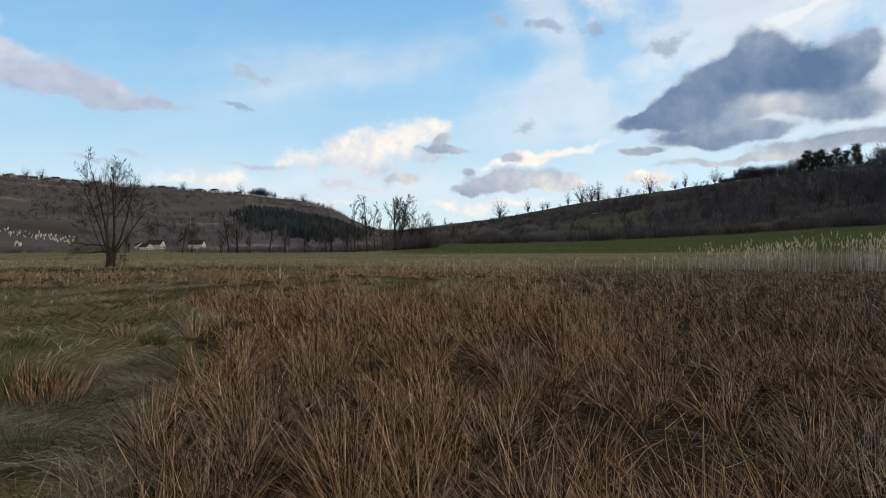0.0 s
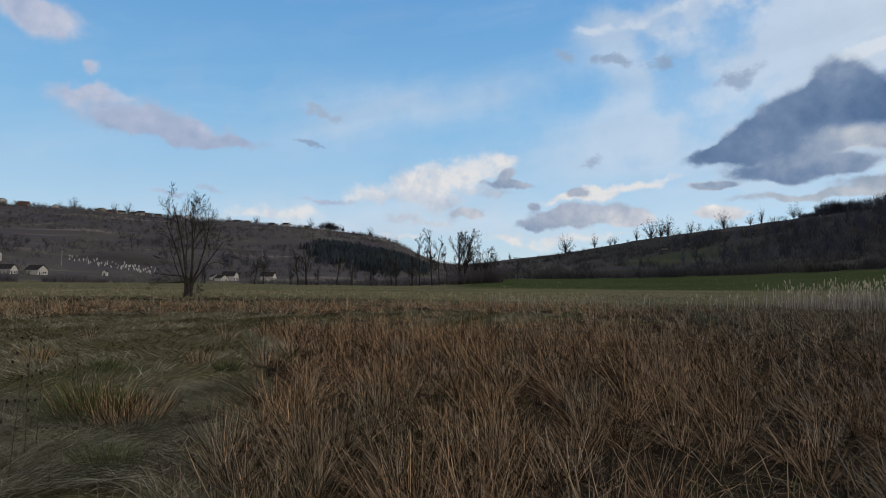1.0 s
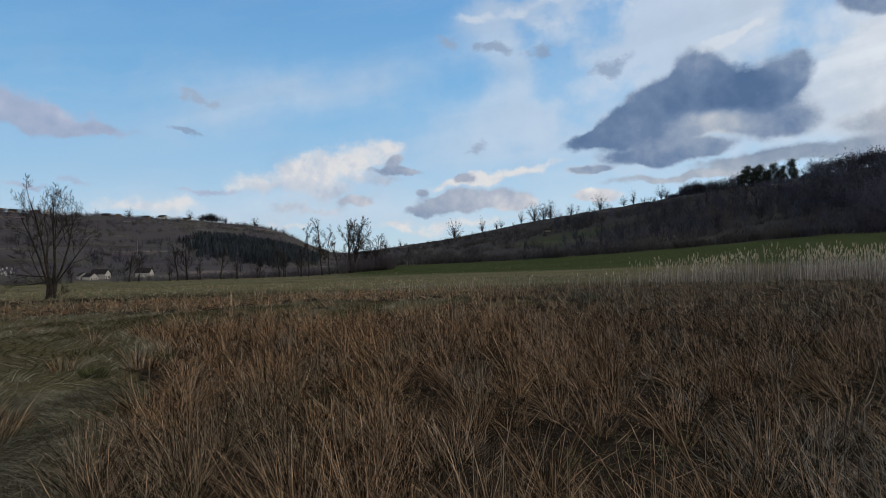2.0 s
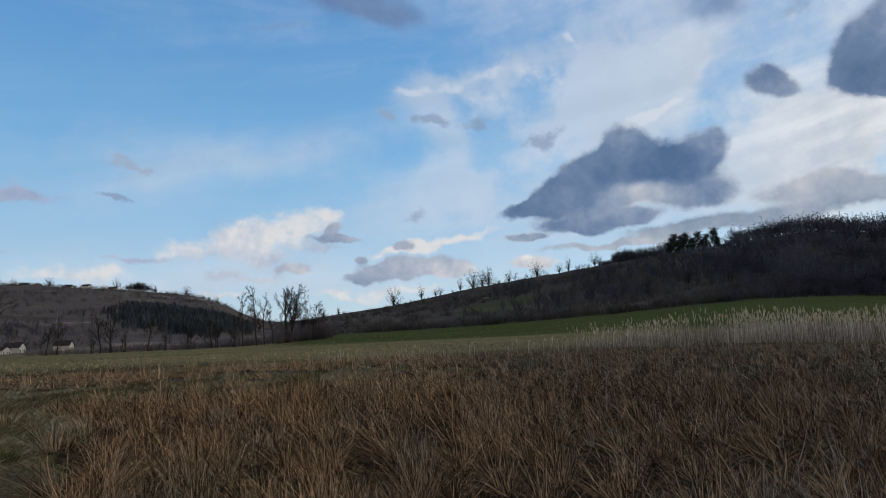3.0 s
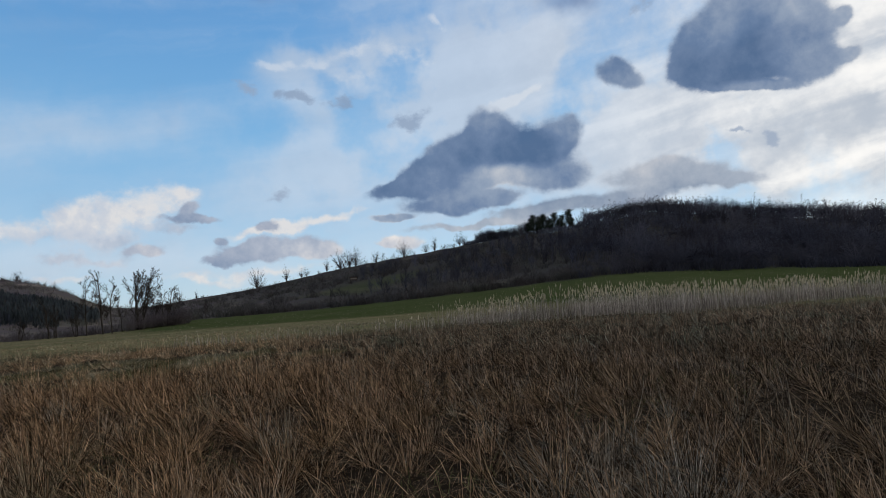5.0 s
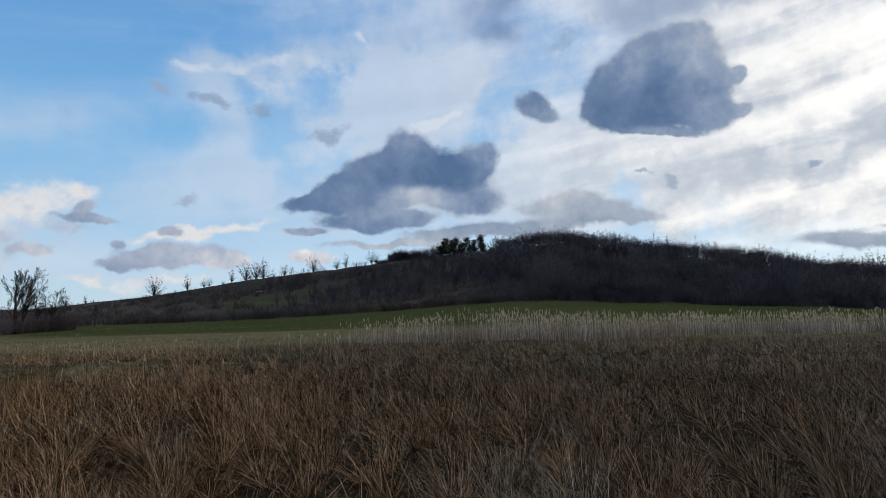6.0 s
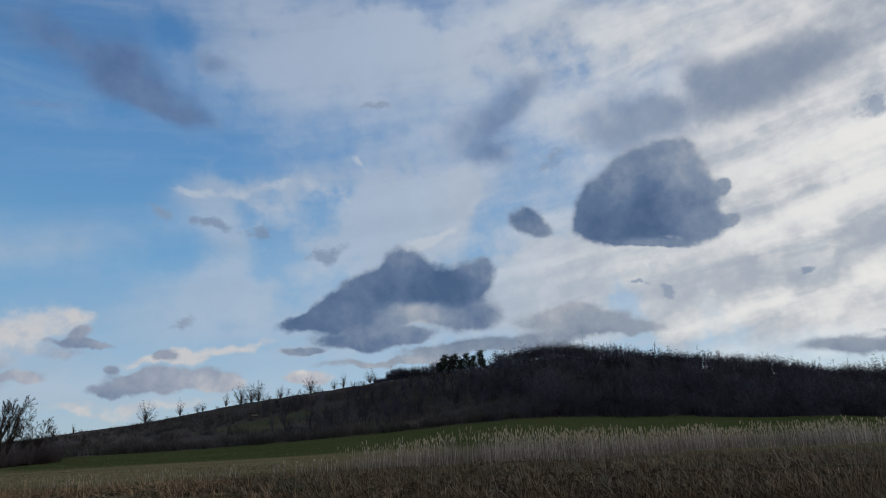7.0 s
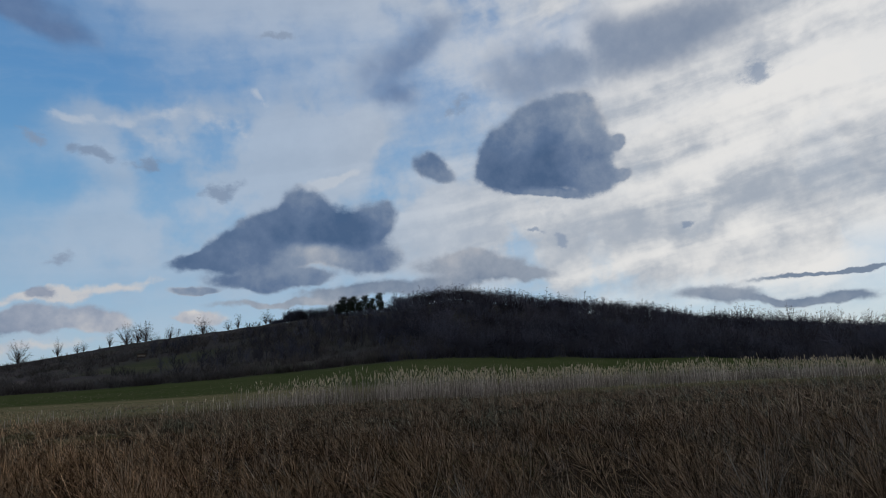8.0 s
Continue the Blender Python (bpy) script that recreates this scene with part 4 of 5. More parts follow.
def conifer_shape(seed, height, width):
    rng = random.Random(seed)
    verts, tris = [], []
    for k in range(8):
        z, r = height * (0.1 + 0.11 * k), width * (1 - k / 8.6)
        for j in range(9):
            a = math.tau * (j + rng.random()) / 9
            out = r * rng.uniform(0.7, 1.15)
            n = len(verts)
            b = 0.28
            verts.extend((Vector((math.cos(a - b) * r * 0.15, math.sin(a - b) * r * 0.15, z + height * 0.17)), Vector((math.cos(a + 0.3) * out * 0.8, math.sin(a + 0.3) * out * 0.8, z + 0.3)), Vector((math.cos(a) * out, math.sin(a) * out, z - 0.3 * rng.random()))))
            tris.append((n, n + 1, n + 2))
    return np.array(verts), np.array(tris)


def scatter(rng, count, bearings, near, far, keep=None):
    """Places over a sector of the slope, even by area; near and far are shares between foot and crest, or metres."""
    b = rng.uniform(*bearings, count)
    foot, crest = np.interp(b, BEARINGS, FOOT), np.interp(b, BEARINGS, CREST)
    lo, hi = (foot + (crest - foot) * near, foot + (crest - foot) * far) if far < 3 else (near, far)
    d = np.sqrt(lo ** 2 + (hi ** 2 - lo ** 2) * rng.random(count))
    x, y = polar(b, d)
    if keep is not None:
        ok = keep(x, y, b, d)
        x, y = x[ok], y[ok]
    return x, y


def stuff(name, protos, x, y, low, high, mat, label, category, seed, sink=0.1, wide=(0.8, 1.25)):
    rng = np.random.default_rng(seed)
    h = rng.uniform(low, high, len(x)) * (0.78 + 0.44 * patchy(x, y, 0.09, seed + 300))
    across = h * rng.uniform(*wide, len(x))
    tones = []
    v, f = spread(protos, place_on(x, y, sink), np.stack((across, across, h), -1), rng.uniform(0, math.tau, len(x)), rng, tones)
    ob = tagged(mesh_object(name, v, f, mat), label, category, kind="stuff")
    layer = ob.data.attributes.new("tone", "FLOAT", "POINT")
    layer.data.foreach_set("value", np.concatenate(tones).astype(np.float32))
    return ob


def graveyard(b, d):
    return (b > -37.2) & (b < -29.6) & (d > 246) & (d < 350)


rng = np.random.default_rng(7)
forest_protos = [twig_shape(100 + k, 1.0, 0.36, 15, 6, 0.0105, 0.06) for k in range(5)]
bush_protos = [twig_shape(120 + k, 1.0, 0.62, 13, 4, 0.030, 0.0, False) for k in range(6)]


def crown_shape(seed, height, reach, low, limbs, shoots, width, trunk=0.0, base=0.40):
    """Rising limbs that fork into ever finer twigs, filling a rounded crown."""
    rng = random.Random(seed)
    verts, tris = [], []
    lobes = [(rng.uniform(0, math.tau), rng.uniform(0.8, 1.15)) for k in range(4)]

    def sliver(a, b, w):
        side = (b - a).cross(Vector((rng.gauss(0, 1), rng.gauss(0, 1), rng.gauss(0, 0.4)))).normalized() * w
        n = len(verts)
        verts.extend((a - side, a + side, b))
        tris.append((n, n + 1, n + 2))

    if trunk:
        for k in range(2):
            sliver(Vector((0, 0, -0.05 * height)), Vector((rng.gauss(0, 0.03), rng.gauss(0, 0.03), 0.75)) * height, trunk)
    for k in range(limbs):
        a, s = rng.uniform(0, math.tau), rng.random()
        swell = 1.0 + 0.18 * sum(w * math.cos(a - t) for t, w in lobes) / 2
        root = Vector((rng.gauss(0, 0.03) * height, rng.gauss(0, 0.03) * height, height * (low + (base - low) * s)))
        out = reach * math.sqrt(rng.random()) * swell
        tip = Vector((math.cos(a) * out, math.sin(a) * out, 0)) * height
        top = 0.96 - 0.50 * (out / reach) ** 2
        tip.z = height * rng.uniform(max(low + 0.12, top - 0.45), top)
        sliver(root, tip, width)
        for j in range(shoots):
            p = root.lerp(tip, 1.0 - 0.75 * rng.random() ** 1.6)
            q = p + Vector((rng.gauss(0, 0.6) + math.cos(a) * 0.2, rng.gauss(0, 0.6) + math.sin(a) * 0.2, rng.uniform(0.0, 0.7))) * (height * 0.065)
            sliver(p, q, width * 0.8)
    return np.array(verts), np.array(tris)


def ridge_tree(seed, reach, low, limbs, shoots, width):
    """A small far tree: a trunk, and a crown of fine twigs."""
    ob = tagged(new("hedge_tree"), "bare tree standing on the skyline", "tree", "trees on the skyline")
    verts, faces = [], []
    tube([Vector((0.1 * math.sin(seed + z), 0, z)) for z in (-0.6, 1.6, 3.6)], [0.2, 0.14, 0.05], 5, verts, faces)
    mesh_object("trunk", verts, faces, BARK, ob, smooth=True)
    v, f = crown_shape(seed, 8.0, reach, low, limbs, shoots, width, base=0.10)
    mesh_object("crown", v, f, TWIGS, ob)
    return ob


crown_protos = [crown_shape(170 + k, 1.0, 0.4, 0.03, 26, 6, 0.011) for k in range(3)]
ridge_trees = [ridge_tree(160, 0.44, 0.0, 60, 14, 0.05), ridge_tree(161, 0.24, 0.06, 40, 12, 0.045), ridge_tree(162, 0.38, 0.04, 50, 14, 0.045), ridge_tree(163, 0.5, 0.0, 60, 14, 0.055)]
RIDGE_EAST = tuple((62.6 + 0.36 * k + 0.16 * math.sin(k * 2.3), 452 + 2.6 * k, 6.2 + 2.2 * math.sin(k * 1.7) ** 2) for k in range(32))
ridge_kind = (0, 1, 0, 1, 2, 2, 3, 1, 0, 3, 0, 0, 3, 3, 0, 3, 0, 3, 2, 1, 2, 2)
placed = set()
for k, (b, d, tall) in enumerate(RIDGE + RIDGE_WEST + RIDGE_EAST):
    kind = ridge_kind[k] if k < len(ridge_kind) else (2, 0, 3)[k % 3]
    m = spot(b, d, 0.5, k * 131, tall / 6.6)
    if kind not in placed:
        placed.add(kind)
        ridge_trees[kind].matrix_world = m
    else:
        copy_thing(ridge_trees[kind], m)
spruce_protos = [conifer_shape(140 + k, 1.0, 0.32) for k in range(3)]
wood_edge = lambda x, y, b, d: (b > 34.2 + 5 * (patchy(x, y, 0.05, 9) - 0.5)) | (rng.random(len(x)) < 0.06)
fx, fy = scatter(rng, 2900, (31, 90), 0.01, 1.0, wood_edge)
wood_protos = [crown_shape(190 + k, 1.0, 0.44, 0.10, 14, 8, 0.012, 0.014) for k in range(7)]
stuff("hill_forest", wood_protos, fx, fy, 9.5, 13.5, WOOD_TWIGS, "dense leafless forest covering the dark hill", "forest", 1, 0.4, (0.9, 1.3))
# rounded crowns standing out along the forest's brow
brow_protos = [crown_shape(210 + k, 1.0, 0.46 - 0.03 * (k % 3), 0.12, 40, 16, 0.0075, 0.018) for k in range(6)]
thicket_protos = [crown_shape(230 + k, 1.0, 0.36, 0.0, 40, 14, 0.008, 0.035, 0.3) for k in range(4)]
bb = np.arange(34.3, 64.0, 0.28) + rng.uniform(-0.14, 0.14, len(np.arange(34.3, 64.0, 0.28)))
bx, by = polar(bb, np.interp(bb, BEARINGS, CREST) * rng.uniform(0.985, 1.01, len(bb)))
stuff("brow_trees", brow_protos, bx, by, 10.5, 13.5, WOOD_TWIGS, "round bare crowns along the brow of the forest", "trees", 19, 0.4, (0.8, 1.2))
fx, fy = scatter(rng, 700, (33, 90), -0.01, 0.06)
stuff("wood_edge", bush_protos, fx, fy, 2.5, 5.0, WOOD_TWIGS, "dark thicket along the foot of the forest", "thicket", 17)
fx, fy = scatter(rng, 420, (61, 90), 0.6, 0.98)
stuff("ridge_trees", wood_protos, fx, fy, 6, 10, WOOD_TWIGS, "low bare wood along the falling ridge", "trees", 12, 0.2)
fx, fy = scatter(rng, 64, (24.6, 29.2), 0.985, 1.005)
stuff("crest_thicket", thicket_protos, fx, fy, 8.5, 11.0, WOOD_TWIGS, "slender bare trees on the brow of the hill", "trees", 13, 0.2, (0.8, 1.0))
fx, fy = scatter(rng, 420, (23.4, 34.5), 0.965, 1.01)
stuff("brow_bushes", bush_protos, fx, fy, 1.6, 3.6, WOOD_TWIGS, "low dark bushes along the brow of the hill", "bushes", 18)


def open_slope(x, y, b, d):
    glade = (((x - 92) / 46) ** 2 + ((y - 360) / 22) ** 2 < 1) | (((x - 72) / 32) ** 2 + ((y - 305) / 13) ** 2 < 1) | (((x - 105) / 14) ** 2 + ((y - 228) / 16) ** 2 < 1)
    return ~glade & (patchy(x, y, 0.06, 21) > 0.25)


fx, fy = scatter(rng, 2800, (-4, 36), 0.0, 0.9, open_slope)
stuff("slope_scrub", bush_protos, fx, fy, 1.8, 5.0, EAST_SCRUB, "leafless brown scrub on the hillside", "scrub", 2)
fx, fy = scatter(rng, 420, (14, 36), 0.1, 0.7, open_slope)
stuff("slope_trees", forest_protos, fx, fy, 6, 10, WOOD_TWIGS, "scattered bare trees on the dark slope", "trees", 14, 0.2)
fx, fy = scatter(rng, 420, (-3, 36), 0.0, 0.03)
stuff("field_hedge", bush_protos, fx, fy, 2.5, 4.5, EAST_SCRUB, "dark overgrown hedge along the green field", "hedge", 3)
fx, fy = scatter(rng, 4800, (-62, -4), 0.03, 0.97, lambda x, y, b, d: (patchy(x, y, 0.045, 22) > 0.33) & ~graveyard(b, d))
stuff("west_scrub", bush_protos, fx, fy, 1.4, 4.2, SCRUB, "brown and purple leafless scrub on the valley side", "scrub", 4)
fx, fy = scatter(rng, 110, (-60, -8), 0.0, 0.35, lambda x, y, b, d: ~graveyard(b, d))
stuff("west_trees", forest_protos, fx, fy, 4, 8, WOOD_TWIGS, "bare trees dotted over the lower valley side", "trees", 15, 0.2)
fx, fy = scatter(rng, 640, (-60, -1), 222, 234, lambda x, y, b, d: ((b < -26.4) | (b > -23.6)) & ((b < -39.8) | (b > -37.8)))
stuff("brook_hedge", bush_protos, fx, fy, 1.6, 3.6, SCRUB, "tangled dark brush along the brook", "brush", 5)
fx, fy = scatter(rng, 210, (-5.2, -0.4), 202, 220)
stuff("copse_brush", crown_protos, fx, fy, 3.0, 8.0, SCRUB, "thick undergrowth beneath the alders", "undergrowth", 6)


def spruce_zone(x, y, b, d):
    top = np.interp(b, (-18.2, -17, -13.4, -9.5, -7.2), (425, 465, 485, 500, 530))
    low = np.interp(b, (-18.2, -16.5, -14.5, -10, -7.2), (400, 350, 312, 318, 350))
    n = patchy(x, y, 0.12, 25) - 0.5
    inside = np.minimum(np.minimum(top + n * 60 - d, d - low + n * 40) / 30, (b + 18.2 + n * 4) * 1.2)
    return inside + 0.35 > rng.random(len(b)) * 1.3


fx, fy = scatter(rng, 2600, (-19, -7.0), 300, 600, spruce_zone)
stuff("spruce_wood", spruce_protos, fx, fy, 2.6, 4.8, SPRUCE, "dark green spruce plantation below the ridge", "forest", 8)
fx, fy = scatter(rng, 620, (-60, -9), 0.955, 1.01)
stuff("ridge_bushes", bush_protos, fx, fy, 1.8, 5.2, SCRUB, "bare bushes and garden trees along the ridge", "bushes", 16)
# a domed grove on the ridge, thinning into single trunks to the east
gb = np.concatenate((rng.normal(-16.1, 0.42, 32), rng.uniform(-15.6, -14.6, 14)))
gd = rng.uniform(682, 700, len(gb))
gx, gy = polar(gb, gd)
gh = 3.0 + 8.5 * np.sqrt(np.clip(1 - ((gb + 15.9) / 1.6) ** 2, 0.02, 1)) * rng.uniform(0.8, 1.05, len(gb))
gw = np.where(gb > -15.3, gh * 0.5, gh * 1.0)
v, f = spread(crown_protos, place_on(gx, gy, 0.4), np.stack((gw, gw, gh), -1), rng.uniform(0, math.tau, len(gb)), rng)
tagged(mesh_object("ridge_grove", v, f, WOOD_TWIGS), "round grove of bare trees on the ridge", "grove", kind="stuff")


# ---------------------------------------------------------------- houses, graves, hut
def gable(bm, w, d, h, rise):
    """Walls with two gable ends, as one solid."""
    outline = ((-w / 2, 0), (w / 2, 0), (w / 2, h), (0, h + rise), (-w / 2, h))
    rows = [[bm.verts.new((x, y, z)) for x, z in outline] for y in (-d / 2, d / 2)]
    bm.faces.new(rows[0])
    bm.faces.new(rows[1][::-1])
    for k in range(5):
        bm.faces.new((rows[0][k], rows[1][k], rows[1][(k + 1) % 5], rows[0][(k + 1) % 5]))


def house(label, w, d, h, rise, wall_mat, roof_mat, windows=2, storeys=1, group="houses on the valley side"):
    ob = tagged(new("house"), label, "house", group)
    bm = bmesh.new()
    gable(bm, w, d, h, rise)
    part("wall", bm, wall_mat, ob)
    slope = math.atan2(rise, w / 2)
    run = math.hypot(rise, w / 2) + 0.5
    roof_bm = bmesh.new()
    for s in (-1, 1):
        mid = (s * (run / 2) * math.cos(slope), 0, h + rise - (run / 2) * math.sin(slope) + 0.12)
        box(roof_bm, (run, d + 0.9, 0.18), mid, (0, math.degrees(slope) * s, 0), 0.03)
    roof = part("roof", roof_bm, roof_mat, ob)
    bm = bmesh.new()
    box(bm, (0.6, 0.6, 1.7), (w * 0.18, d * 0.2, h + rise * 0.75 + 0.5), bevel=0.03)
    box(bm, (0.75, 0.75, 0.12), (w * 0.18, d * 0.2, h + rise * 0.75 + 1.38))
    part("chimney", bm, BRICK_WALL, roof)
    bm = bmesh.new()
    box(bm, (1.0, 0.1, 2.05), (-w * 0.32, -d / 2 - 0.04, 1.03), bevel=0.02)
    part("door", bm, DARK_WOOD, ob)
    for level in range(storeys):
        for k in range(windows):
            x = -w * 0.05 + (k + 0.5) * w * 0.45 / windows
            z = 1.5 + level * 2.7
            bm = bmesh.new()
            for sx in (-0.55, 0.55):
                box(bm, (0.1, 0.1, 1.3), (x + sx, -d / 2 - 0.04, z))
            for sz in (-0.65, 0.65):
                box(bm, (1.3, 0.12, 0.1), (x, -d / 2 - 0.045, z + sz))
            frame_ob = part("window", bm, FRAME_PAINT, ob)
            bm = bmesh.new()
            box(bm, (1.02, 0.04, 1.22), (x, -d / 2 - 0.024, z))
            part("pane", bm, GLASS, frame_ob)
    return ob


white_house = house("white plastered house with a dark tiled roof", 8, 9, 3.4, 2.8, PLASTER, DARK_TILES, 2, 1)
tall_house = house("two-storey pale house with a dark roof on the ridge", 8, 9, 5.4, 2.4, PLASTER, DARK_TILES, 2, 2)
brown_house = house("brown brick house with a red tiled roof", 9, 10, 3.2, 3.0, BRICK_WALL, RED_TILES, 2, 1)
ochre_house = house("ochre house with a dark roof on the ridge", 9, 8, 3.6, 2.5, OCHRE_PLASTER, DARK_TILES, 3, 1)
kinds = (tall_house, brown_house, ochre_house, white_house)
HOUSES = ((-40.7, 697, 20, 0), (-39.3, 700, 75, 1), (-37.3, 693, 10, 3), (-34.2, 696, 30, 2), (-33.4, 702, 80, 1), (-32.7, 700, 95, 2), (-31.8, 692, 60, 3), (-31.3, 696, 85, 0), (-30.9, 700, 70, 1),
          (-30.0, 694, 100, 2), (-28.6, 694, 80, 1), (-27.8, 692, 15, 0), (-23.8, 686, 75, 3), (-23.0, 686, 20, 1), (-20.9, 684, 80, 2), (-19.7, 684, 60, 0), (-17.9, 686, 80, 2),
          (-24.25, 246, 66, 3), (-40.2, 256, 62, 3), (-38.3, 258, 48, 3), (-41.0, 298, 10, 0), (-21.1, 250, 70, 3), (-25.45, 243, 15, 3), (-24.95, 240, 40, 3))
first = set()
for b, d, turn, k in HOUSES:
    m = spot(b, d, 2.0, -b + turn, 0.85) if d > 400 else spot(b, d, 0.3, -b + turn, 0.46 if -25.6 < b < -24.5 else 0.64)
    if k not in first:
        first.add(k)
        kinds[k].matrix_world = m
    else:
        copy_thing(kinds[k], m)

grave = tagged(new("gravestone"), "pale upright gravestone on the hillside cemetery", "gravestone", "gravestones of the cemetery")
bm = bmesh.new()
box(bm, (1.0, 0.35, 0.25), (0, 0, 0.1), bevel=0.03)
part("plinth", bm, STONE, grave)
bm = bmesh.new()
box(bm, (0.8, 0.16, 1.5), (0, 0, 0.95), bevel=0.05)
box(bm, (0.5, 0.15, 0.22), (0, 0, 1.78), bevel=0.04)
part("slab", bm, STONE, grave)
pick = random.Random(5)
for k in range(84):
    s = pick.random()
    b, d = -36.2 + 6.2 * s + pick.gauss(0, 0.1), 333 - 68 * s + pick.uniform(-14, 10)
    m = spot(b, d, 0.05, -b + pick.gauss(0, 25), pick.uniform(0.45, 0.8))
    if k == 0:
        grave.matrix_world = m
    else:
        copy_thing(grave, m)

chapel = tagged(new("chapel"), "tiny white cemetery chapel with a dark roof", "chapel")
bm = bmesh.new()
gable(bm, 3.2, 4.2, 3.0, 1.4)
part("wall", bm, PLASTER, chapel)
bm = bmesh.new()
for s in (-1, 1):
    box(bm, (2.5, 4.6, 0.14), (s * 0.95, 0, 3.72), (0, s * 41, 0), 0.02)
part("roof", bm, DARK_TILES, chapel)
bm = bmesh.new()
box(bm, (1.0, 0.08, 2.0), (0, -2.13, 1.0), bevel=0.02)
part("door", bm, DARK_WOOD, chapel)
chapel.matrix_world = spot(-33.7, 258, 0.1, 20, 0.5)

hut = tagged(new("hunting_hut"), "small raised wooden hut with a pale front on the hillside", "hut")
bm = bmesh.new()
box(bm, (4.4, 3.0, 2.0), (0, 0, 2.6), bevel=0.04)
part("cabin", bm, DARK_WOOD, hut)
bm = bmesh.new()
box(bm, (3.8, 0.08, 0.8), (0, -1.53, 2.4), bevel=0.02)
part("front_board", bm, GREY_BOARDS, hut, "pale grey front board")
bm = bmesh.new()
box(bm, (5.4, 4.0, 0.2), (0, 0, 3.75), (5, 0, 0), 0.03)
part("roof", bm, DARK_TILES, hut)
for sx in (-1.9, 1.9):
    for sy in (-1.2, 1.2):
        bm = bmesh.new()
        box(bm, (0.22, 0.22, 1.9), (sx, sy, 0.75))
        part("leg", bm, DARK_WOOD, hut)
hut.matrix_world = spot(13.4, 401, 0.2, -13)


def utility_pole(height):
    ob = tagged(new("utility_pole"), "grey wooden power pole with a crossarm", "pole", "power poles")
    bm = bmesh.new()
    bmesh.ops.create_cone(bm, cap_ends=True, segments=8, radius1=0.17, radius2=0.11, depth=height, matrix=pose(0, 0, height / 2))
    part("post", bm, POLE_WOOD, ob)
    bm = bmesh.new()
    box(bm, (1.8, 0.12, 0.14), (0, -0.16, height - 0.7), bevel=0.02)
    part("crossarm", bm, DARK_WOOD, ob)
    return ob


pole = utility_pole(7.5)
pole.matrix_world = spot(-36.7, 296, 0.3, 40)
copy_thing(pole, spot(-21.6, 372, 0.3, 30))


# ---------------------------------------------------------------- grass
def blades(x, y, z, h, w, way, lean, steps, rng):
    """Stems as tapering bent strips: arrays of vertices and triangles."""
    count = len(x)
    face = way + rng.normal(0, 0.9, count) + math.pi / 2
    sx, sy = np.cos(face) * w / 2, np.sin(face) * w / 2
    lx, ly = np.cos(way), np.sin(way)
    verts = np.empty((count, 2 * steps + 1, 3))
    for k in range(steps + 1):
        s = k / steps
        out = h * lean * (0.72 * s + 0.28 * s * s)
        up = h * s * (1 - 0.42 * np.minimum(lean, 2.0) * s / (0.6 + 0.5 * lean))
        cx, cy, cz = x + lx * out, y + ly * out, z + up
        thin = (1 - s) ** 0.45
        if k < steps:
            verts[:, 2 * k] = np.stack((cx - sx * thin, cy - sy * thin, cz), -1)
            verts[:, 2 * k + 1] = np.stack((cx + sx * thin, cy + sy * thin, cz), -1)
        else:
            verts[:, 2 * k] = np.stack((cx, cy, cz), -1)
    tris = []
    for k in range(steps - 1):
        a = 2 * k
        tris += [(a, a + 1, a + 3), (a, a + 3, a + 2)]
    a = 2 * (steps - 1)
    tris.append((a, a + 1, a + 2))
    faces = np.array(tris)[None] + (np.arange(count) * (2 * steps + 1))[:, None, None]
    return verts.reshape(-1, 3), faces.reshape(-1, 3)


def rush_stems(x, y, z, length, w, way, tilt, bend, kink, steps, rng):
    """Round-backed stems that arch over, some of them snapped: arrays of vertices and triangles."""
    count = len(x)
    face = rng.uniform(0, math.tau, count)
    sx, sy = np.cos(face) * w / 2, np.sin(face) * w / 2
    at, theta, heading = np.stack((x, y, z), -1), tilt.copy(), way.copy()
    snap = rng.integers(1, steps + 1, count)
    verts = np.empty((count, 2 * steps + 1, 3))
    for k in range(steps + 1):
        thin = 1.0 - 0.5 * k / steps
        side = np.stack((sx * thin, sy * thin, 0.25 * w * thin * np.cos(theta + face)), -1)
        if k == steps:
            verts[:, 2 * k] = at
            break
        verts[:, 2 * k], verts[:, 2 * k + 1] = at - side, at + side
        theta = theta + bend / steps + np.where(snap == k, kink, 0.0)
        heading = heading + np.where(snap == k, np.sign(kink) * rng.normal(0, 0.8, count), 0.0)
        reach = length / steps
        at = at + np.stack((np.sin(theta) * np.cos(heading) * reach, np.sin(theta) * np.sin(heading) * reach, np.cos(theta) * reach), -1)
        at[:, 2] = np.maximum(at[:, 2], z + 0.02)
    tris = []
    for k in range(steps - 1):
        tris += [(2 * k, 2 * k + 1, 2 * k + 3), (2 * k, 2 * k + 3, 2 * k + 2)]
    tris.append((2 * steps - 2, 2 * steps - 1, 2 * steps))
    faces = np.array(tris)[None] + (np.arange(count) * (2 * steps + 1))[:, None, None]
    return verts.reshape(-1, 3), faces.reshape(-1, 3)


def sector(rng, count, lo, hi, bearings=(-50, 86)):
    b = rng.uniform(*bearings, count)
    d = np.sqrt(rng.uniform(lo * lo, hi * hi, count))
    return polar(b, d)


HOLLOWS = ((1.0, 5.0, 0.34), (-2.5, 6.0, 0.28), (-1.0, 7.4, 0.28))


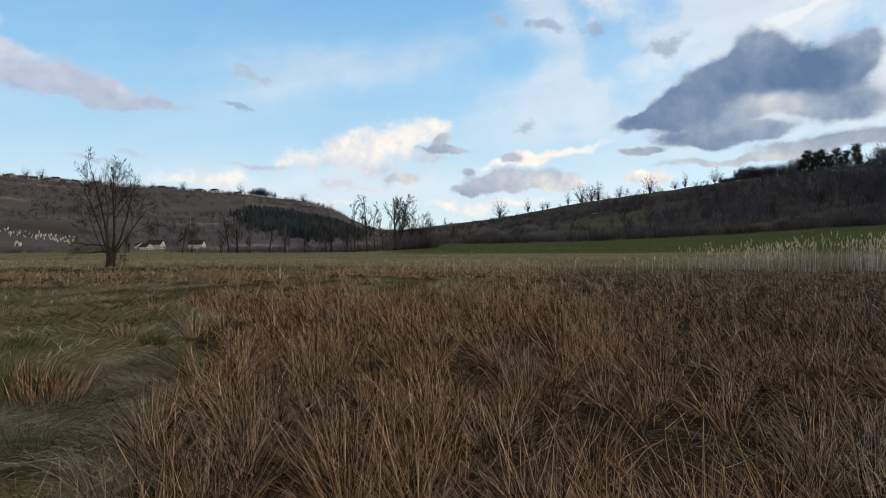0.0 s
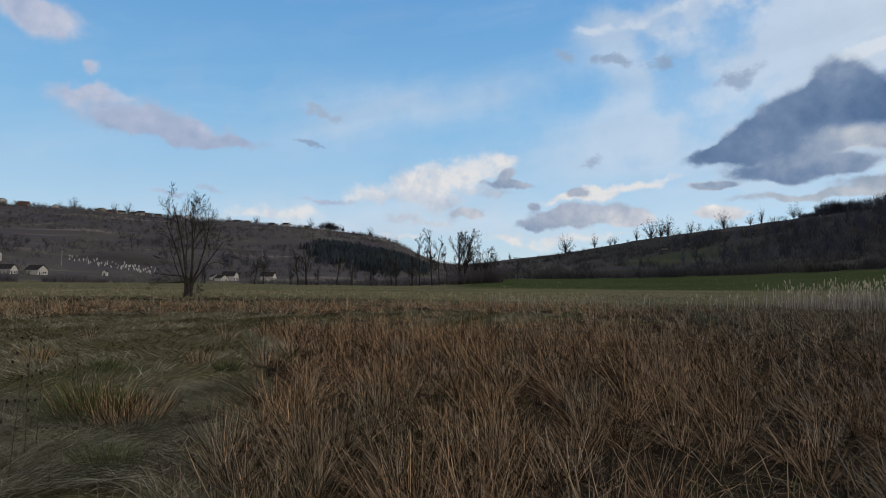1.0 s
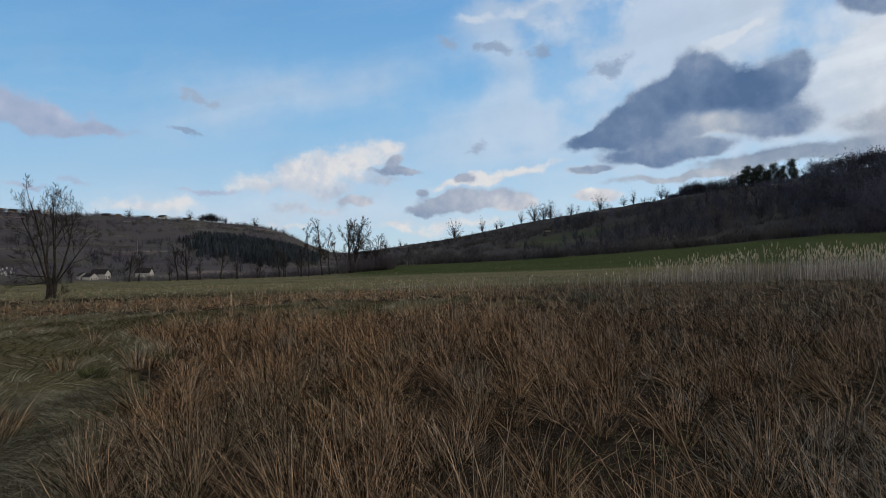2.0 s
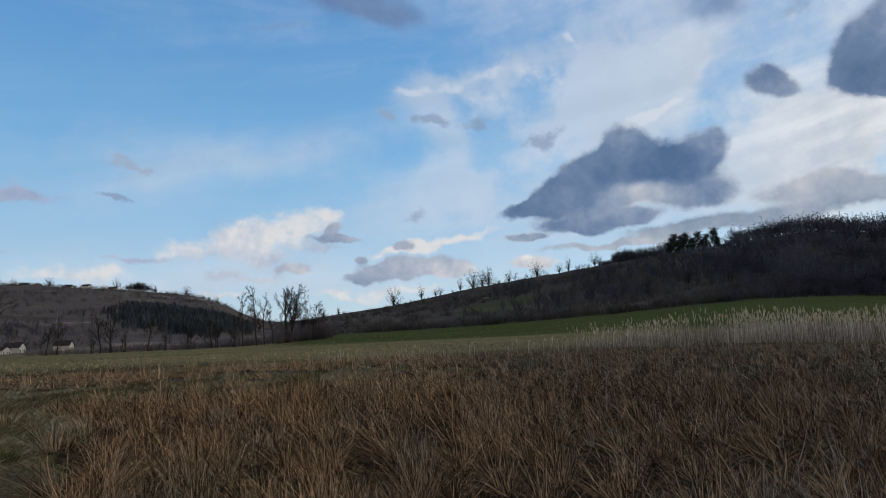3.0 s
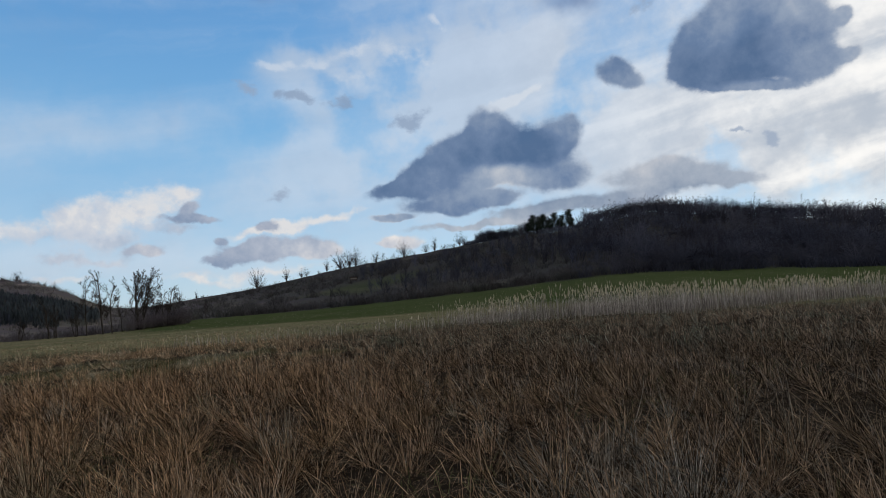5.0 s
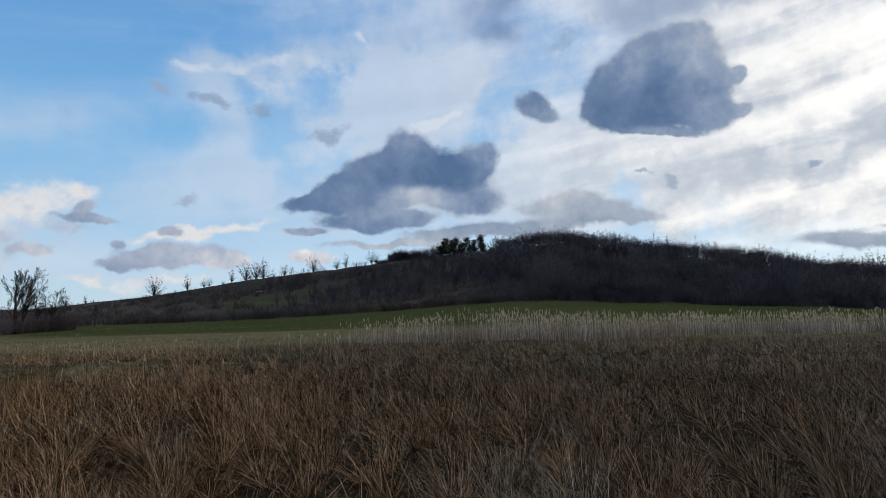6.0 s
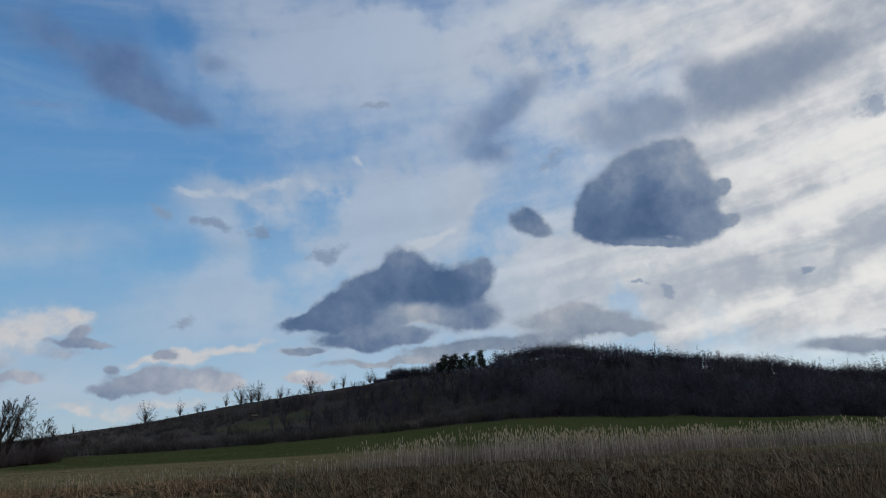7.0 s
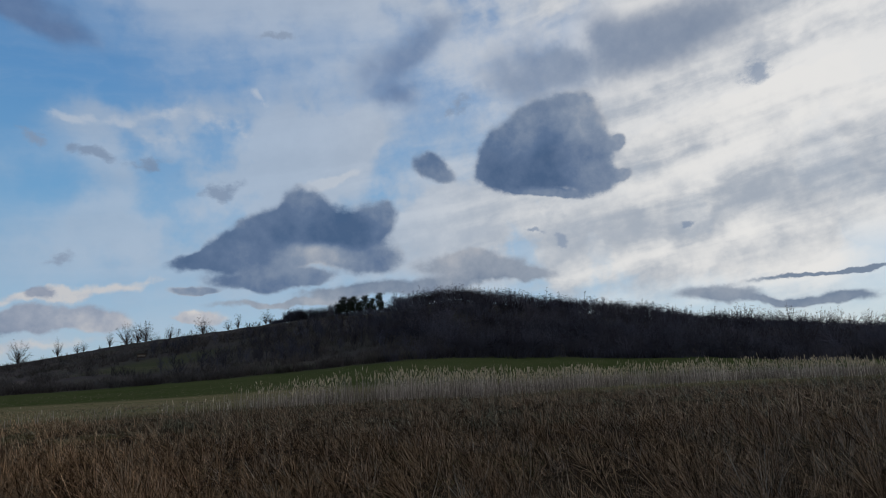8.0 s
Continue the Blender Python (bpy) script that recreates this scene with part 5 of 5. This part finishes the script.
def tussocks(rng, gap, per, lo, hi, w, steps, tall, bearings=(-50, 86), root=0.13, loose=0.3):
    """Rush tussocks: fine stems arching out of shared roots and across one another, with dark hollows between."""
    cells = np.arange(-hi - gap, hi + gap, gap)
    cx, cy = np.meshgrid(cells, cells)
    cx = (cx + rng.uniform(-0.5, 0.5, cx.shape) * gap).ravel()
    cy = (cy + rng.uniform(-0.5, 0.5, cy.shape) * gap).ravel()
    d, b = np.hypot(cx, cy), np.degrees(np.arctan2(cx, cy))
    b = np.where(b < -90, b + 360, b) if bearings[1] > 180 else b
    ok = (d > lo) & (d < hi) & (b > bearings[0]) & (b < bearings[1])
    ok &= ~matted(cx, cy) | ((rng.random(len(cx)) < 0.05) & (d > 12))
    ok &= patchy(cx, cy, 1.1, 33) > rng.uniform(-0.1, 0.32, len(cx))
    for hx, hy, hr in HOLLOWS:
        ok &= np.hypot(cx - hx, cy - hy) > hr
    cx, cy = cx[ok], cy[ok]
    size = rng.uniform(0.75, 1.12, len(cx)) * (0.66 + 0.6 * patchy(cx, cy, 0.55, 31))
    lie, flop = 9 * patchy(cx, cy, 0.35, 37) + rng.normal(0, 1.2, len(cx)), rng.gamma(1.6, 0.16, len(cx))
    tone = np.clip(0.5 + 0.6 * (patchy(cx, cy, 0.9, 35) - 0.5) + rng.normal(0, 0.18, len(cx)), 0, 1)
    i = np.repeat(np.arange(len(cx)), (per * rng.uniform(0.6, 1.3, len(cx))).astype(int))
    s, a = np.sqrt(rng.random(len(i))), rng.uniform(0, math.tau, len(i))
    stray = rng.random(len(i)) < loose
    r = root * gap / 0.5 * s * size[i]
    r = np.where(stray, r + np.abs(rng.normal(0, 0.5 * gap, len(i))), r)
    x, y = cx[i] + np.cos(a) * r, cy[i] + np.sin(a) * r
    out = 0.06 + s * 0.95 + np.abs(rng.normal(0, 0.15, len(i)))
    turn = np.where(stray, rng.uniform(0, math.tau, len(i)), a + rng.normal(0, 0.55, len(i)))
    ox, oy = np.cos(turn) * out + np.cos(lie[i]) * flop[i], np.sin(turn) * out + np.sin(lie[i]) * flop[i]
    tilt = np.hypot(ox, oy) * rng.uniform(0.6, 1.05, len(i)) + np.where(stray, rng.uniform(0.2, 1.3, len(i)), 0.0)
    bend = rng.gamma(1.8, 0.36, len(i)) * rng.choice((1.0, 1.0, 1.0, -0.5), len(i))
    kink = np.where(rng.random(len(i)) < 0.34, rng.uniform(0.4, 2.0, len(i)), 0.0)
    length = tall * size[i] * rng.uniform(0.45, 1.15, len(i)) * np.where(stray, 0.75, 1.0)
    v, f = rush_stems(x, y, ground_z(x, y) - 0.02, length, w * rng.uniform(0.6, 1.3, len(i)), np.arctan2(oy, ox), tilt, bend, kink, steps, rng)
    return v, f, np.repeat(np.clip(tone[i] + rng.normal(0, 0.06, len(i)), 0, 1), 2 * steps + 1)


def grass_object(name, arrays, mat, label, category="grass"):
    v, f, tones, base = [], [], [], 0
    for verts, faces, *tone in arrays:
        v.append(verts)
        f.append(faces + base)
        tones.append(tone[0] if tone else np.full(len(verts), 0.5))
        base += len(verts)
    ob = tagged(mesh_object(name, np.concatenate(v), np.concatenate(f), mat), label, category, kind="stuff")
    layer = ob.data.attributes.new("tone", "FLOAT", "POINT")
    layer.data.foreach_set("value", np.concatenate(tones).astype(np.float32))
    return ob


rng = np.random.default_rng(17)


def fallen(rng, count, lo, hi, w, tall, bearings=(-50, 86)):
    """Broken stems lying across the tussocks at all angles."""
    x, y = sector(rng, count, lo, hi, bearings)
    ok = ~matted(x, y)
    x, y = x[ok], y[ok]
    return blades(x, y, ground_z(x, y) + rng.uniform(0.05, 0.38, len(x)), tall * rng.uniform(0.5, 1.3, len(x)), w * rng.uniform(0.6, 1.2, len(x)), rng.uniform(0, math.tau, len(x)), rng.uniform(0.8, 3.0, len(x)), 2, rng)


def tufts(rng, spots, per, w, tall):
    """Upright green tufts at a few places: bearing, distance, size."""
    b, d, size = (np.repeat(np.array(c, float), per) for c in zip(*spots))
    cx, cy = polar(b, d)
    a, s = rng.uniform(0, math.tau, len(b)), np.sqrt(rng.random(len(b)))
    x, y = cx + np.cos(a) * s * 0.22 * size, cy + np.sin(a) * s * 0.22 * size
    return blades(x, y, ground_z(x, y) - 0.01, tall * size * rng.uniform(0.5, 1.1, len(b)), w * rng.uniform(0.6, 1.3, len(b)), a, s * 0.5 + np.abs(rng.normal(0, 0.15, len(b))), 3, rng)


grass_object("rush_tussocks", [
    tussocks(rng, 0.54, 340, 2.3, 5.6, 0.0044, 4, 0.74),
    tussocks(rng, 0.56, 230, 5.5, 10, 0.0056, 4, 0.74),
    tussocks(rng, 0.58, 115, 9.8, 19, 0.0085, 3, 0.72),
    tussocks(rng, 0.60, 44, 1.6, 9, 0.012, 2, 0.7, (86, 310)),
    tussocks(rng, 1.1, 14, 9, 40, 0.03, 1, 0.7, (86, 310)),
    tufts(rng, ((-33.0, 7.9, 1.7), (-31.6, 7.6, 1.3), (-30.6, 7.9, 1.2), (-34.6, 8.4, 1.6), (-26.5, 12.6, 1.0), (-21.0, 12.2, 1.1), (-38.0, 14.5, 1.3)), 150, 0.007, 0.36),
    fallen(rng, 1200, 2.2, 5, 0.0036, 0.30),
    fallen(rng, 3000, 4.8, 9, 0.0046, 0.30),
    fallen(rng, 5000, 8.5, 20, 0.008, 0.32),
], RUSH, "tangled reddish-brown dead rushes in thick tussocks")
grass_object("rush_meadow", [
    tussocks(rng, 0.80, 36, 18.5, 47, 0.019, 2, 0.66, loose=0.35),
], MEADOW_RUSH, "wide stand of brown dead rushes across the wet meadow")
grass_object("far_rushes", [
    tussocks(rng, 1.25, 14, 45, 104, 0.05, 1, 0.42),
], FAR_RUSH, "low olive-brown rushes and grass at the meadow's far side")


def flat_grass(rng, count, lo, hi, w, steps, tall, share, bearings=(-50, 86), only=True, swirl=1.1, flat=(0.7, 2.6)):
    x, y = sector(rng, count, lo, hi, bearings)
    ok = matted(x, y) if only else np.ones(count, bool)
    ok &= patchy(x, y, 1.1, 41) > share
    x, y = x[ok], y[ok]
    way = 11 * patchy(x, y, 0.8, 43) + rng.normal(0, swirl, len(x))
    return blades(x, y, ground_z(x, y) + rng.uniform(0, 0.05, len(x)), tall * rng.uniform(0.5, 1.3, len(x)), w * rng.uniform(0.6, 1.3, len(x)), way, rng.uniform(*flat, len(x)), steps, rng)


grass_object("matted_grass", [
    flat_grass(rng, 25000, 0.4, 5, 0.0040, 2, 0.20, -1.0, (-180, 180), swirl=1.5, flat=(0.8, 3.5)),
    flat_grass(rng, 12000, 0.2, 3.2, 0.005, 2, 0.15, -1.0, (-180, 180), False),
    flat_grass(rng, 60000, 4.5, 10, 0.0056, 2, 0.20, 0.0, (-50, 10), swirl=1.1, flat=(1.0, 4.0)),
    flat_grass(rng, 75000, 9, 36, 0.013, 2, 0.22, 0.0, (-50, 20), swirl=0.7, flat=(1.0, 3.5)),
    flat_grass(rng, 30000, 100, 224, 0.22, 1, 0.12, 0.45, (-50, 86), False, 1.3),
], MATTED, "pale flattened straw of last year's grass")


grass_object("green_grass", [
    flat_grass(rng, 26000, 1.0, 5.5, 0.0045, 2, 0.15, 0.36, swirl=1.6),
    flat_grass(rng, 42000, 5, 12, 0.006, 2, 0.15, 0.46, swirl=1.6),
    flat_grass(rng, 36000, 11, 36, 0.014, 2, 0.18, 0.55, swirl=1.3),
    flat_grass(rng, 9000, 1.6, 14, 0.006, 2, 0.24, 0.66, (-50, 86), False, 1.3),
    tufts(rng, ((-33.6, 8.2, 1.5), (-32.6, 8.6, 1.2), (-34.6, 8.9, 1.5), (-35.5, 8.3, 1.6), (-33.6, 6.0, 0.8), (-32.4, 5.8, 0.7), (-23.0, 4.6, 0.6), (-24.4, 11.6, 0.8), (-19.5, 13.0, 0.9), (-33.5, 12.3, 0.9)), 260, 0.008, 0.34),
], GREEN_GRASS, "fresh green grass shooting through the old straw")


def weed(seed, height):
    """A dead herb: one thin stalk, side shoots and withered heads."""
    rng = random.Random(seed)
    ob = tagged(new("dead_weed"), "thin dead weed stalk with withered heads beside the path", "weed", "dead weeds beside the path")
    line = [Vector((0.03 * math.sin(2 * z + seed), 0.02 * math.cos(3 * z), z)) for z in np.linspace(-0.03, height, 7)]
    verts, faces = [], []
    tube(line, [0.004 - 0.0004 * k for k in range(7)], 5, verts, faces)
    mesh_object("stalk", verts, faces, DARK_WOOD, ob)
    tips = [line[-1]]
    for k in range(6):
        root = line[2 + k % 4].lerp(line[3 + k % 4], rng.random())
        a = rng.uniform(0, math.tau)
        tip = root + Vector((math.cos(a) * 0.09, math.sin(a) * 0.09, rng.uniform(0.08, 0.2)))
        verts, faces = [], []
        tube([root, root.lerp(tip, 0.5) + Vector((0, 0, -0.01)), tip], [0.0022, 0.0018, 0.0012], 4, verts, faces)
        mesh_object("shoot", verts, faces, DARK_WOOD, ob)
        tips.append(tip)
    for tip in tips:
        bm = bmesh.new()
        bmesh.ops.create_icosphere(bm, subdivisions=1, radius=0.011, matrix=Matrix.Translation(tip) @ Matrix.Diagonal((1, 0.8, 1.5, 1)))
        for v in bm.verts:
            v.co += Vector((rng.gauss(0, 0.002), rng.gauss(0, 0.002), rng.gauss(0, 0.003)))
        part("seed_head", bm, BARK, ob)
    return ob


weeds = [weed(80, 1.05), weed(81, 0.8)]
for k, (b, d, size) in enumerate(((-38.6, 6.4, 1.0), (-39.4, 6.0, 1.0), (-37.9, 6.9, 0.9), (-35.4, 9.5, 0.85), (-22.6, 10.6, 0.7), (-24.0, 9.6, 0.75))):
    m = spot(b, d, 0.0, 70 * k, size)
    if k < 2:
        weeds[k].matrix_world = m
    else:
        copy_thing(weeds[k % 2], m)


# ---------------------------------------------------------------- reeds
def reeds(rng, x, y, low, high, w, headed):
    h = 0.92 * low + 0.92 * (high - low) * rng.random(len(x)) ** 0.9
    way, lean = rng.uniform(0, math.tau, len(x)), np.abs(rng.normal(0, 0.11, len(x)))
    h = h * (0.82 + 0.36 * patchy(x, y, 1.4, 57))
    z = ground_z(x, y)
    stalk = blades(x, y, z, h, w * rng.uniform(0.6, 1.3, len(x)), way, lean, 2, rng)
    some = rng.random(len(x)) < headed
    tx, ty, tz, tw = (x + np.cos(way) * lean * h)[some], (y + np.sin(way) * lean * h)[some], (z + h * 0.985)[some], way[some]
    heads = []
    for k in range(3):
        heads.append(blades(tx, ty, tz - 0.24 + 0.06 * k, rng.uniform(0.18, 0.34, len(tx)), np.full(len(tx), w * 1.7), tw + rng.normal(0, 0.6, len(tx)), rng.uniform(0.1, 0.6, len(tx)), 2, rng))
    leaves = [blades(x, y, z + h * rng.uniform(0.1, 0.6, len(x)), h * rng.uniform(0.12, 0.25, len(x)), np.full(len(x), w * 0.9), rng.uniform(0, math.tau, len(x)), rng.uniform(0.4, 1.4, len(x)), 2, rng)]
    return [stalk] + leaves, heads


def reed_bed(rng, count, bearings, near, far, low, high, w, headed, name, label, mat=None):
    b = rng.uniform(*bearings, count)
    s = rng.random(count)
    d = near(b) + (far(b) - near(b)) * s + 5 * (patchy(b, b * 0, 0.9, 52) - 0.5)
    x, y = polar(b, d)
    ok = (patchy(x, y, 0.35, 51) > rng.uniform(0.05, 0.5, count)) & (rng.random(count) < np.interp(b, (20, 33), (0.04, 1.0)) * (1 if bearings[0] > 0 else 0) + (bearings[0] <= 0))
    if bearings[0] <= 0:  # only here and there
        ok &= patchy(x, y, 0.8, 53) > rng.uniform(0.3, 0.75, count)
    x, y, b = x[ok], y[ok], b[ok]
    stalks, heads = reeds(rng, x, y, low(b), high(b), w, headed)
    ob = tagged(new(name), label, "reeds", kind="stuff")
    for piece, arrays, mat in (("stalks", stalks, mat or REED), ("plumes", heads, PLUME)):
        if not len(arrays[0][0]):
            continue
        v, f, base = [], [], 0
        for verts, faces in arrays:
            v.append(verts)
            f.append(faces + base)
            base += len(verts)
        mesh_object(piece, np.concatenate(v), np.concatenate(f), mat, ob)


line = lambda xs, ys: (lambda b: np.interp(b, xs, ys))
NEAR_EDGE, FAR_EDGE = line((24, 32, 46, 53, 76), (54, 50, 50, 62, 62)), line((24, 32, 46, 53, 76), (60, 66, 68, 78, 76))
reed_bed(rng, 6200, (20, 76), NEAR_EDGE, FAR_EDGE, line((25, 31, 40, 52, 64, 76), (1.3, 1.9, 1.6, 1.4, 1.3, 0.8)), line((25, 31, 35, 40, 52, 64, 76), (2.1, 2.8, 2.9, 2.45, 2.3, 2.2, 1.4)), 0.034, 0.6,
         "reed_bed", "standing bed of pale dry reeds with feathery heads")
reed_bed(rng, 7500, (22, 74), NEAR_EDGE, FAR_EDGE, line((25, 31, 52, 76), (0.6, 0.9, 0.8, 0.5)), line((25, 31, 40, 52, 76), (1.0, 1.9, 1.7, 1.5, 0.9)), 0.03, 0.0, "broken_reeds", "broken grey reed stalks in the thick of the bed", BROKEN_REED)
reed_bed(rng, 520, (-2, 28), line((-2, 27), (43, 46)), line((-2, 27), (52, 60)), line((-2, 20, 27), (0.4, 0.7, 1.0)), line((-2, 20, 27), (0.95, 1.3, 2.2)), 0.04, 0.25, "loose_reeds", "thin scattered line of pale reed stalks")
